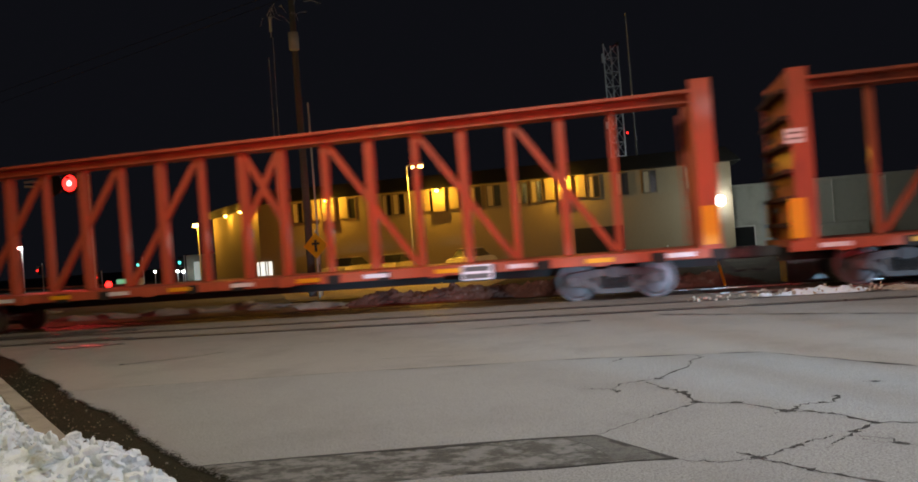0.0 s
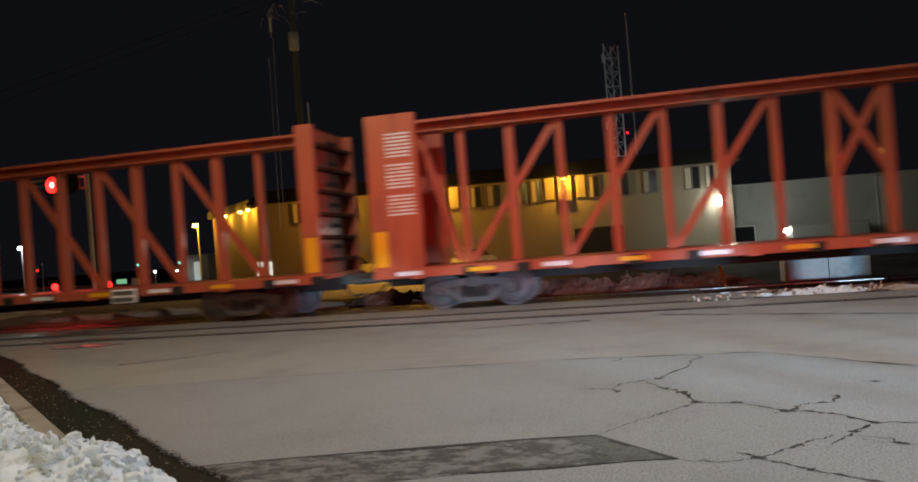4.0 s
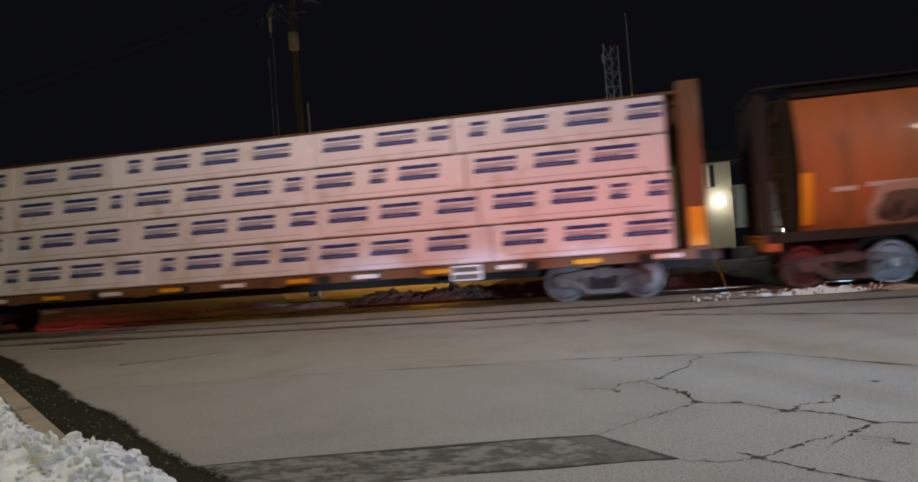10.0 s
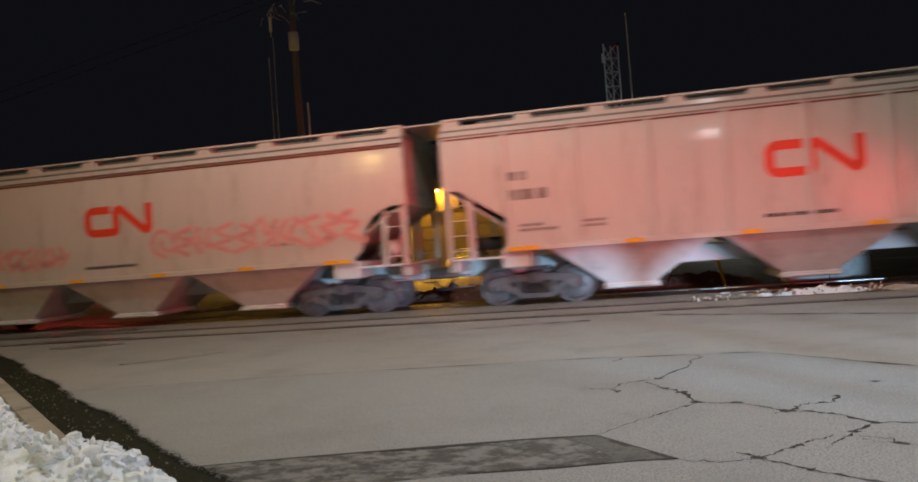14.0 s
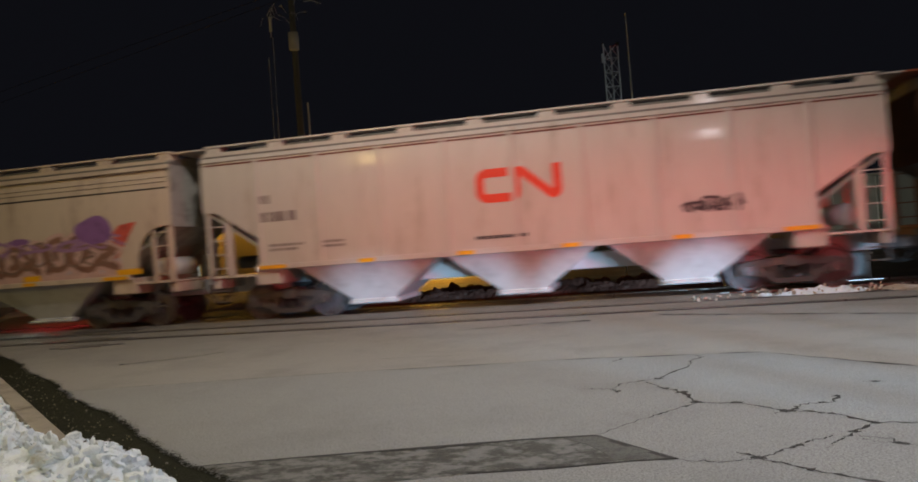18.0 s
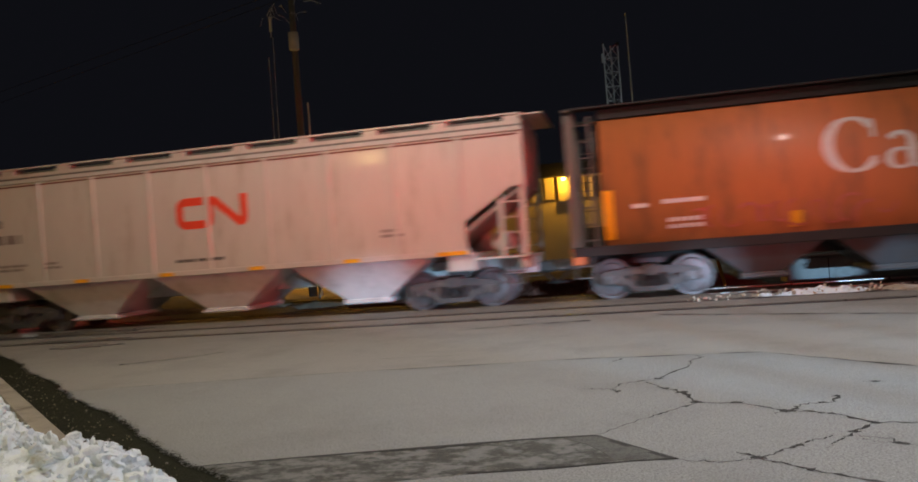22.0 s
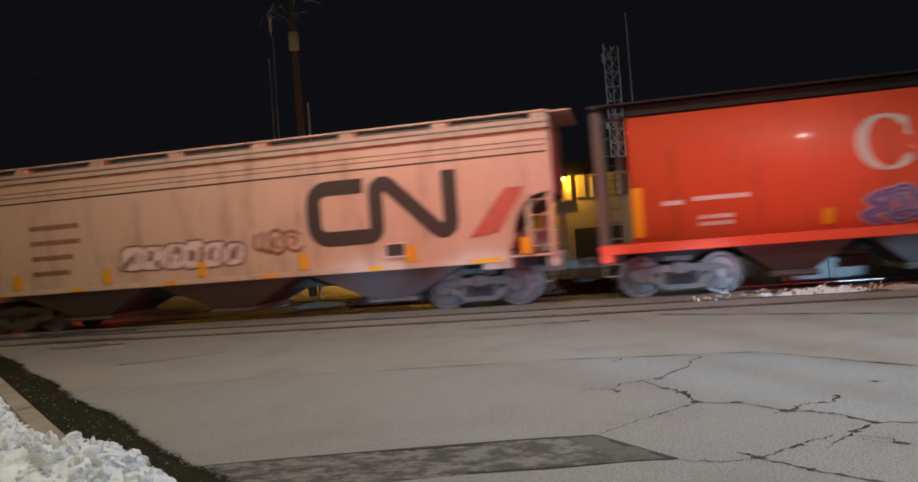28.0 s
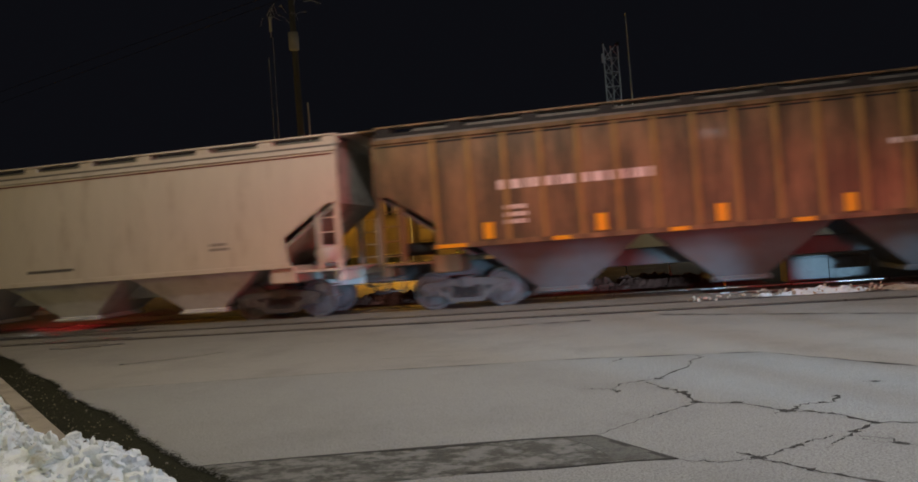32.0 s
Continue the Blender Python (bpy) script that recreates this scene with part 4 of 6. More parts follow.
            part("stirrup", lambda: Shape().rod((-0.2, 0, 1.1), (-0.2, 0, 0.55), 0.018, 6).rod((0.2, 0, 1.1), (0.2, 0, 0.55), 0.018, 6).rod((-0.2, 0, 0.55), (0.2, 0, 0.55), 0.018, 6).rod((-0.2, 0, 0.82), (0.2, 0, 0.82), 0.018, 6), FRAME_GREY, car, "step iron", at=(e * (h - 0.35), y * 1.03, 0), key="stirrup")
        part("bolster_cover", bx(-0.34, 0.34, -1.52, 1.52, 0.9, 1.32, b=0.03), colour, car, at=(e * (h - cut - 0.12), 0, 0))
        coupler(car, e * (h - 0.1), e)
        bogie(car, e * (h - 1.95))
    part("air_reservoir", Shape().rod((h - 0.75, -0.9, 1.55), (h - 0.75, 0.3, 1.55), 0.24, 14), GALV, car, "pale air reservoir on the end platform", smooth=True)
    part("brake_cylinder", Shape().rod((-h + 0.5, -0.8, 1.5), (-h + 1.2, -0.8, 1.5), 0.16, 12), DARK, car, smooth=True)
    part("centre_sill", bx(-h, h, -0.25, 0.25, 0.72, 1.12, b=0.02), bay, car)
    # three bays
    inner = 2 * (h - cut - 0.75)
    bw = inner / 3
    for k in range(3):
        cx = -inner / 2 + bw * (k + 0.5)
        def bay_shape(bw=bw):
            t, o = bw * 0.5, 0.52
            v = [(-t, -1.5, sill), (t, -1.5, sill), (t, 1.5, sill), (-t, 1.5, sill), (-o, -0.95, 0.36), (o, -0.95, 0.36), (o, 0.95, 0.36), (-o, 0.95, 0.36)]
            return Shape().add(v, [(0, 1, 2, 3), (7, 6, 5, 4), (0, 4, 5, 1), (1, 5, 6, 2), (2, 6, 7, 3), (3, 7, 4, 0)])
        b = part("hopper_bay", bay_shape, bay, car, "sloping steel discharge bay", (cx, 0, 0), key=("bay", round(bw, 2), sill))
        part("outlet_gate", lambda: bx(-0.62, 0.62, -1.0, 1.0, 0.26, 0.38, b=0.02).rod((-0.5, -1.25, 0.32), (0.5, -1.25, 0.32), 0.03), bay, b, "flat outlet gate with a rack bar", key="gate")
    if yellow:
        rnd = random.Random(int(s0 * 10))
        for k in range(6):
            x = -h + cut + 0.3 + (2 * h - 2 * cut - 0.6) * k / 5
            w = 0.36 if k in (0, 5) else 0.2
            part("reflector", bx(-w, w, -0.004, 0.004, -0.045, 0.045), YELLOW, car, "yellow reflective strip", at=(x, -(W + 0.045), sill - 0.035))
            if tabs:
                part("reflector", bx(-0.12, 0.12, -0.004, 0.004, -0.19, 0.19), YELLOW, car, "yellow reflective patch", at=(x + 0.9, -(W + 0.048), sill + 0.25))
    return car, prof, h


def cylinder_hopper(name, label, s0, s1, colour, seed, steel=FRAME_GREY):
    """A covered hopper with rounded sides, set-in ends and open end frames."""
    L = (s1 - s0) - 0.9
    h = L / 2
    H = h - 0.80
    car = thing(name, label, "hopper car", ((s0 + s1) / 2, TRACK, 0), "freight train cars")
    MOVING.append((car, (s0 + s1) / 2))
    prof = lambda z: math.sqrt(max(0.01, 2.4 ** 2 - (z - 2.65) ** 2)) - 0.83
    zs = [1.18 + (4.12 - 1.18) * k / 12 for k in range(13)]
    for e in (-1, 1):
        s = Shape()
        v = [(x, e * (prof(z) - d), z) for d in (0, 0.03) for x in (-H, H) for z in zs]
        f = [(k, k + 1, 14 + k, 13 + k) for k in range(12)] + [(26 + k, 39 + k, 40 + k, 27 + k) for k in range(12)]
        f += [(k, 26 + k, 27 + k, k + 1) for k in range(12)] + [(13 + k, 14 + k, 40 + k, 39 + k) for k in range(12)]
        part("side_sheet", s.add(v, f), colour, car, smooth=True)
        part("side_sill", bx(-h + 0.05, h - 0.05, -0.05, 0.05, -0.11, 0.11, b=0.015), DARK if colour is FADED_RED else colour, car, at=(0, e * 1.38, 1.14))
        part("running_board", bx(-h + 0.1, h - 0.1, -0.22, 0.22, 0, 0.04), DARK_ROOF, car, at=(0, e * 1.12, 4.38))
        part("roof_fascia", bx(-H, H, -0.02, 0.02, 0, 0.22), DARK_ROOF, car, at=(0, e * 1.12, 4.13))
        part("end_beam", bx(-0.1, 0.1, -1.3, 1.3, 0, 0.05), steel, car, at=(e * (h - 0.12), 0, 4.36))
    part("roof", Shape().prism([(-1.1, 4.11), (-0.7, 4.25), (0, 4.32), (0.7, 4.25), (1.1, 4.11)], -H, H, "x"), DARK_ROOF, car, "black roof")
    part("hatch_trough", bx(-H + 0.4, H - 0.4, -0.3, 0.3, 4.3, 4.46, b=0.03), DARK_ROOF, car, "long black hatch cover")
    for e in (-1, 1):
        # the set-in ends are near-black, unlike the coloured sides
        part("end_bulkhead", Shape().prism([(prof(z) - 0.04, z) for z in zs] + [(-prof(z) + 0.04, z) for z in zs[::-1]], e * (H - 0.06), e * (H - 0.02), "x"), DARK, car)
        part("end_sill", bx(-0.15, 0.15, -1.42, 1.42, 0.85, 1.15, b=0.02), colour, car, at=(e * (h - 0.18), 0, 0))
        part("platform", bx(-0.45, 0.45, -1.4, 1.4, 0, 0.05), colour, car, at=(e * (h - 0.45), 0, 1.16))
        for y in (-1.25, 1.25):
            part("end_post", bx(-0.09, 0.09, -0.05, 0.05, 1.2, 4.27, b=0.01), steel, car, at=(e * (h - 0.12), y, 0))
            part("ladder", lambda: ladder_shape(3.0, 0.36, 8), steel, car, at=(e * (h - 0.42), y * 1.06, 1.2), key="ladder8")
            part("stirrup", lambda: Shape().rod((-0.2, 0, 1.1), (-0.2, 0, 0.55), 0.018, 6).rod((0.2, 0, 1.1), (0.2, 0, 0.55), 0.018, 6).rod((-0.2, 0, 0.55), (0.2, 0, 0.55), 0.018, 6).rod((-0.2, 0, 0.82), (0.2, 0, 0.82), 0.018, 6), steel, car, at=(e * (h - 0.3), y * 1.1, 0), key="stirrup")
        part("end_brace", Shape().bar((e * (h - 0.12), -0.45, 1.2), (e * (h - 0.12), -0.45, 4.27), 0.12, 0.06), steel, car)
        part("end_brace", Shape().bar((e * (h - 0.12), 0.45, 1.2), (e * (h - 0.12), 0.45, 4.27), 0.12, 0.06), steel, car)
        coupler(car, e * (h - 0.1), e)
        bogie(car, e * (h - 1.75))
    part("centre_sill", bx(-h, h, -0.25, 0.25, 0.75, 1.05), DARK, car)
    n = 4
    inner = 2 * (H - 2.0)
    bw = inner / n
    for k in range(n):
        cx = -inner / 2 + bw * (k + 0.5)
        def bay_shape(bw=bw):
            t, o = bw * 0.5, 0.40
            v = [(-t, -1.2, 1.14), (t, -1.2, 1.14), (t, 1.2, 1.14), (-t, 1.2, 1.14), (-o, -0.8, 0.40), (o, -0.8, 0.40), (o, 0.8, 0.40), (-o, 0.8, 0.40)]
            return Shape().add(v, [(0, 1, 2, 3), (7, 6, 5, 4), (0, 4, 5, 1), (1, 5, 6, 2), (2, 6, 7, 3), (3, 7, 4, 0)])
        b = part("hopper_bay", bay_shape, GREY_BAY, car, "grey sloping discharge bay", (cx, 0, 0), key=("cbay", round(bw, 2)))
        part("outlet_gate", lambda: bx(-0.5, 0.5, -0.9, 0.9, 0.28, 0.42, b=0.02).rod((-0.45, -1.1, 0.35), (0.45, -1.1, 0.35), 0.03), GREY_BAY, b, key="cgate")
    for k, x in enumerate((-H + 0.12, -H / 2 + 0.3, -H / 2 + 2.9, 1.6, 4.3, H - 0.3)):
        t = 0.55 if k in (0, 5) else 0.17
        decal("reflector", outline_decal([[(x - 0.12, 1.62 - 0.25), (x + 0.12, 1.62 - 0.25), (x + 0.12, 1.37 + 2 * t), (x - 0.12, 1.37 + 2 * t)]], prof, 0.009), YELLOW, car, "yellow reflective patch")
    return car, prof, h


def oval(cx, cz, rx, rz, a0, a1, n=14):
    return [(cx + rx * math.cos(radians(a0 + (a1 - a0) * k / n)), cz + rz * math.sin(radians(a0 + (a1 - a0) * k / n))) for k in range(n + 1)]


def swell(p, thin, thick):
    """Widths along a line that is thick where it runs upright and thin where it runs level."""
    out = []
    for i in range(len(p)):
        d = Vector(p[min(len(p) - 1, i + 1)]) - Vector(p[max(0, i - 1)])
        out.append(thin + (thick - thin) * abs(d.normalized().y) ** 1.5)
    return out


def glyph(letter):
    """Strokes of a book-face letter, cap height 1: (points, thin, thick)."""
    bowl = (oval(0.26, 0.20, 0.19, 0.185, 20, 380, 18), 0.05, 0.15)
    if letter == "C":
        return [(oval(0.50, 0.50, 0.42, 0.47, 42, 322, 22), 0.06, 0.21), ([(0.83, 0.60), (0.83, 0.93)], 0.05, 0.07), ([(0.83, 0.12), (0.83, 0.27)], 0.04, 0.05)]
    if letter == "a":
        return [(oval(0.27, 0.19, 0.18, 0.165, 20, 380, 18), 0.05, 0.13), ([(0.47, 0.04), (0.47, 0.44)], 0.1, 0.15), (oval(0.29, 0.44, 0.18, 0.20, 0, 150, 10), 0.07, 0.13), ([(0.47, 0.06), (0.60, 0.035)], 0.07, 0.07)]
    if letter == "n":
        return [([(0.14, 0.0), (0.14, 0.62)], 0.1, 0.15), (oval(0.34, 0.40, 0.20, 0.21, 165, 10, 10), 0.07, 0.14), ([(0.53, 0.0), (0.53, 0.46)], 0.1, 0.15), ([(0.02, 0.025), (0.27, 0.025)], 0.05, 0.05), ([(0.41, 0.025), (0.66, 0.025)], 0.05, 0.05), ([(0.02, 0.60), (0.14, 0.60)], 0.05, 0.05)]
    return [(oval(0.27, 0.31, 0.20, 0.28, 40, 320, 16), 0.05, 0.16), ([(0.49, 0.02), (0.49, 0.99)], 0.1, 0.15), ([(0.36, 0.965), (0.49, 0.965)], 0.05, 0.05), ([(0.49, 0.035), (0.62, 0.035)], 0.06, 0.06)]


def wordmark(car, text, x0, z, size, material, prof, label):
    """A word in raised-contrast book-face letters, one piece for each letter."""
    x = x0
    for i, letter in enumerate(text):
        polys = []
        for p, thin, thick in glyph(letter):
            p = [(x + u * size, z + v * size) for u, v in p]
            polys += stroke(p, thick * size, [w * size for w in swell(p, thin, thick)])
        bm = bmesh.new()
        for q in polys:
            try:
                bm.faces.new([bm.verts.new((u, 0, v)) for u, v in q])
            except ValueError:
                pass
        decal("wordmark_letter", lay_on(bm, prof, 0.010 + 0.0004 * (i % 2)), material, car, label if i == 0 else "")
        x += size * {"C": 0.96, "n": 0.70, "a": 0.635, "d": 0.68}[letter]


def grain_emblem(car, x, material, prof):
    """An ear of grain: two pairs of broad leaves that meet in the middle."""
    for e in (-1, 1):
        for k, (drop, lift) in enumerate(((0.0, 0.0), (0.76, 0.04))):
            pts = ((0.03, 2.90), (0.30, 3.0), (0.6, 3.16), (0.86, 3.38), (0.89, 3.0), (0.84, 2.78), (0.62, 2.60), (0.34, 2.44), (0.03, 2.22))
            p = [(x + e * u, z - drop + lift) for u, z in pts]
            decal("emblem_leaf", outline_decal([p[0:3] + p[6:], p[2:7]], prof, 0.010), material, car, "gold grain-leaf emblem" if k == 0 and e < 0 else "")


def centre_beam(name, label, s0, s1, colour, panel=0, lettered=True, load=False, seed=0):
    """A centre-beam flat car: deck, two end bulkheads and a braced frame along the middle."""
    L = (s1 - s0) - 1.35
    h = L / 2
    car = thing(name, label, "flat car", ((s0 + s1) / 2, TRACK, 0), "freight train cars")
    MOVING.append((car, (s0 + s1) / 2))
    for e in (-1, 1):
        part("side_sill", bx(-h, h, -0.06, 0.06, 0.83, 1.05, b=0.012), colour, car, at=(0, e * 1.42, 0))
        n = 18
        for k in range(n):
            x = -h + 0.6 + (2 * h - 1.2) * k / (n - 1)
            part("stake_pocket", lambda: bx(-0.16, 0.16, -0.05, 0.05, 0.80, 1.02, b=0.01), DARK if k % 3 else colour, car, at=(x + 0.5, e * 1.46, 0), key="pocket")
    part("deck", bx(-h, h, -1.36, 1.36, 0.93, 1.06), colour, car, "steel deck under snow dust")
    part("centre_sill", bx(-h, h, -0.3, 0.3, 0.6, 0.93), DARK, car)
    top = 4.73
    part("top_chord", Shape().box(-h + 0.3, h - 0.3, -0.36, 0.36, top - 0.08, top, b=0.01).box(-h + 0.3, h - 0.3, -0.30, 0.30, top - 0.30, top - 0.26).box(-h + 0.3, h - 0.3, -0.05, 0.05, top - 0.28, top - 0.06), colour, car)
    H = h - 0.35
    step = 1.236
    for e in (-1, 1):
        xs = [0.56 + step * k for k in range(8)]
        for k, x in enumerate(xs):
            wide = k % 2 == 0
            part("post", lambda: bx(-0.105, 0.105, -0.13, 0.13, 1.06, top - 0.28, b=0.012) if wide else bx(-0.08, 0.08, -0.10, 0.10, 1.06, top - 0.28, b=0.012), colour, car, at=(e * x, 0, 0), key=("post", wide))
        for k in (1, 3, 5):
            a, b = xs[k], xs[k] + 2 * step
            part("brace", Shape().bar((e * (a + 0.12), 0, top - 0.35), (e * (b - 0.12), 0, 1.12), 0.155, 0.12), colour, car)
        part("brace", Shape().bar((-e * 0.5, 0, top - 0.35), (e * 0.5, 0, 2.55), 0.16, 0.11 + 0.02 * e), colour, car)
        if panel:
            part("brace", Shape().bar((e * (h - 1.0), 0, top - 0.35), (e * 9.40, 0, 1.12), 0.17, 0.12), colour, car)
        # bulkhead: a full-width end with a hollow side post
        bxx = e * (h - 0.33)
        part("bulkhead", bx(-0.05, 0.05, -1.30, 1.30, 1.06, top + 0.02), colour, car, "full-width end bulkhead", at=(e * (h - 0.30), 0, 0))
        for y in (-1, 1):
            wide = 1.25 if panel == e else 0.46
            x0, x1 = (h - wide, h) if e > 0 else (-h, -h + wide) if panel else (-h + 0.20, -h + 0.62)
            part("bulkhead_post", bx(x0, x1, y * 1.34 - 0.07, y * 1.34 + 0.07, 1.0, top + 0.03, b=0.015), colour, car)
            part("reflector", bx(-0.17, 0.17, -0.005, 0.005, 0, 0.85), YELLOW, car, "yellow reflective strip", at=(e * (h - 0.22), y * 1.418, 1.12))
        for k in range(6):
            # the gap's shade is put into the ribs by a darker colour
            part("rib", bx(-0.12, 0.12, -1.25, 1.25, 0, 0.10, b=0.01), DARK_END, car, at=(e * (h - 0.14), 0, 1.35 + 0.58 * k))
            # no hole is cut: its shade is put into a dark plate
            part("slot", bx(-0.012, 0.012, -0.34, 0.34, 0, 0.11), DARK, car, "dark plate standing for a shaded hand hole", at=(e * (h + 0.002), -0.2, 1.68 + 0.53 * k))
        part("ladder", lambda: ladder_shape(3.3, 0.40, 9), colour, car, at=(e * (h - 0.36), 1.45, 1.1), key="ladder9")
        coupler(car, e * (h - 0.2), e)
        bogie(car, e * (h - 2.35))
    n = 13
    rnd = random.Random(seed)
    for k in range(n):
        x = -h + 0.9 + (2 * h - 1.8) * k / (n - 1)
        m = YELLOW if k % 2 else WHITE_TAPE
        part("reflector", lambda: bx(-0.31, 0.31, -0.004, 0.004, -0.05, 0.05), m, car, "reflective strip on the sill", at=(x, -1.525, 0.94), key="strip")
    pl = part("test_box", bx(-0.37, 0.37, -0.05, 0.0, -0.18, 0.18, b=0.02), WHITE_TAPE, car, "white framed box hung under the sill", at=(5.95, -1.50, 0.86))
    for k in range(2):
        part("slot", bx(-0.31, 0.31, -0.006, 0.0, -0.055, 0.055), FRAME_GREY, pl, at=(0, -0.052, 0.085 - 0.17 * k))
    if not panel and not load and lettered:
        # pale writing on the inner face of the bulkhead and a plate on its post
        for k in range(9):
            y = -1.15 + rnd.uniform(0, 0.2)
            while y < 0.95:
                w = rnd.uniform(0.12, 0.45)
                part("lettering", bx(0, 0.004, y, min(1.2, y + w), 0, 0.13), SPRAYS["haze"], car, "faded unreadable lettering on the bulkhead", at=(-h + 0.352, 0, 4.15 - 0.30 * k))
                y += w + rnd.uniform(0.06, 0.3)
        lp = part("label_plate", bx(-0.20, 0.20, -0.006, 0.0, -0.16, 0.16), WHITE_TAPE, car, "small white label plate", at=(-h + 0.27, -1.412, 3.30))
        for k in range(2):
            part("lettering", bx(-0.16, 0.16, -0.003, 0.0, -0.02, 0.02), GREY_MARK, lp, at=(0, -0.007, 0.06 - 0.12 * k))
    if lettered and panel:
        x = panel * (h - 0.80)
        s = []
        for blk in range(3):
            for k in range(7 if blk < 2 else 6):
                z = 4.30 - blk * 0.74 - k * 0.088
                w = 0.34 * rnd.uniform(0.85, 1.0)
                s.append([(x - w, z - 0.045), (x + w, z - 0.045), (x + w, z), (x - w, z)])
        decal("lettering", outline_decal(s, lambda z: 1.41, 0.008), MARK, car, "column of unreadable white stencilled lines")
    return car, h


# ---- the consist, from the first car to the last: places along the track at the start ----
for i, (a, b) in enumerate(((-21.55, 2.62), (2.62, 26.75), (26.75, 50.87), (50.87, 74.75), (74.75, 98.45), (98.45, 122.18))):
    centre_beam("centre_beam_flat_car", "empty orange-red centre-beam flat car with braced frame" + (" and stencilled end panel" if i in (3, 4, 5) else ""), a, b, ORANGE_PAINT, panel=-1 if i in (3, 4, 5) else 0, seed=i)
load_car, load_h = centre_beam("centre_beam_flat_car", "centre-beam flat car loaded with wrapped lumber", 122.18, 146.30, TAN_RUST, lettered=False, seed=9)

# wrapped lumber on the loaded car: four tiers on each side of the beam
bundle_no = 0
for side in (-1, 1):
    for tier in range(4):
        z0 = 1.075 + tier * 0.858
        ends = [-load_h + 0.72, -6.9 + 0.25 * tier, -2.5 - 0.2 * tier, 2.1 + 0.3 * (tier % 2), 6.6 - 0.25 * tier, load_h - 0.72]
        for k in range(5):
            x0, x1 = ends[k] + 0.012, ends[k + 1] - 0.012
            y0 = 0.36 if side > 0 else -1.50
            c = (122.18 + 146.30) / 2 + (x0 + x1) / 2
            lb = thing("lumber_bundle", "bundle of lumber in white wrap printed with blue bars", "lumber", (c, TRACK, 0), "wrapped lumber load")
            MOVING.append((lb, c))
            hw = (x1 - x0) / 2
            part("wrap", bx(-hw, hw, y0, y0 + 1.14, z0, z0 + 0.825, b=0.03), WRAP, lb)
            # a solid strip whose dark colour stands for the shade between tiers
            part("bearer", bx(-hw + 0.3, hw - 0.3, y0 + 0.02, y0 + 1.10, z0 + 0.825, z0 + 0.858), GAP, lb, "bearer strip coloured dark as the shaded gap between tiers")
            if side < 0:
                rnd = random.Random(bundle_no)
                x = -hw + rnd.uniform(0.15, 0.5)
                while x < hw - 0.4:
                    w = min(rnd.choice((0.98, 0.98, 0.98, 0.98, 0.98, 0.98, 0.4)), hw - 0.08 - x)
                    part("print_bar", bx(0, w, -0.003, 0, z0 + 0.60, z0 + 0.685), BLUE_PRINT, lb, at=(x + 0.04, y0 - 0.003, 0))
                    part("print_bar", bx(0, w, -0.003, 0, z0 + 0.345, z0 + 0.45), BLUE_PRINT, lb, at=(x, y0 - 0.003, 0))
                    part("print_line", bx(0, w * 0.62, -0.003, 0, z0 + 0.465, z0 + 0.480), BLUE_PRINT, lb, at=(x + 0.05, y0 - 0.003, 0))
                    part("print_line", bx(0, w * 0.8, -0.002, 0, z0 + 0.392, z0 + 0.402), PALE_PRINT, lb, at=(x + 0.08, y0 - 0.0065, 0))
                    part("print_field", bx(0, w, -0.003, 0, z0 + 0.49, z0 + 0.56), PALE_PRINT, lb, at=(x + 0.03, y0 - 0.0025, 0))
                    x += w + rnd.choice((0.32, 0.38, 0.42))
                part("print_line", bx(-hw * 0.8, hw * 0.8, -0.003, 0, z0 + 0.13, z0 + 0.145), PALE_PRINT, lb, at=(0, y0 - 0.003, 0))
            bundle_no += 1

PALE_LABEL = "pale grey three-bay covered hopper car"


def canada_car(label, s0, s1, colour, seed, word=MARK, grain=None):
    car, prof, h = cylinder_hopper("cylindrical_hopper_car", label, s0, s1, colour, seed, DARK if seed in (1, 130) else FRAME_GREY)
    wordmark(car, "Canada", -2.86, 2.40, 1.18, word, prof, "wordmark in large letters")
    for p in ([(1.16, 3.16), (1.42, 3.16), (1.42, 3.46), (1.16, 3.46)], [(1.50, 3.18), (1.92, 3.18), (1.96, 3.34), (1.71, 3.50), (1.46, 3.34)], [(2.02, 3.16), (2.28, 3.16), (2.28, 3.46), (2.02, 3.46)]):
        decal("flag", outline_decal([p], prof, 0.010), word, car, "small flag emblem" if p[0][0] < 1.3 else "")
    if grain:
        grain_emblem(car, 3.62, grain, prof)
    bars(car, -5.6, 2.10, 1.2, 0.16, 1, word, prof, seed, 0.95)
    bars(car, -6.6, 2.05, 0.5, 0.16, 1, word, prof, seed + 1, 0.95)
    bars(car, -5.7, 1.62, 0.8, 0.30, 2, word, prof, seed + 2)
    bars(car, 6.55, 1.62, 0.42, 0.14, 1, word, prof, seed + 3, 0.98)
    return car, prof


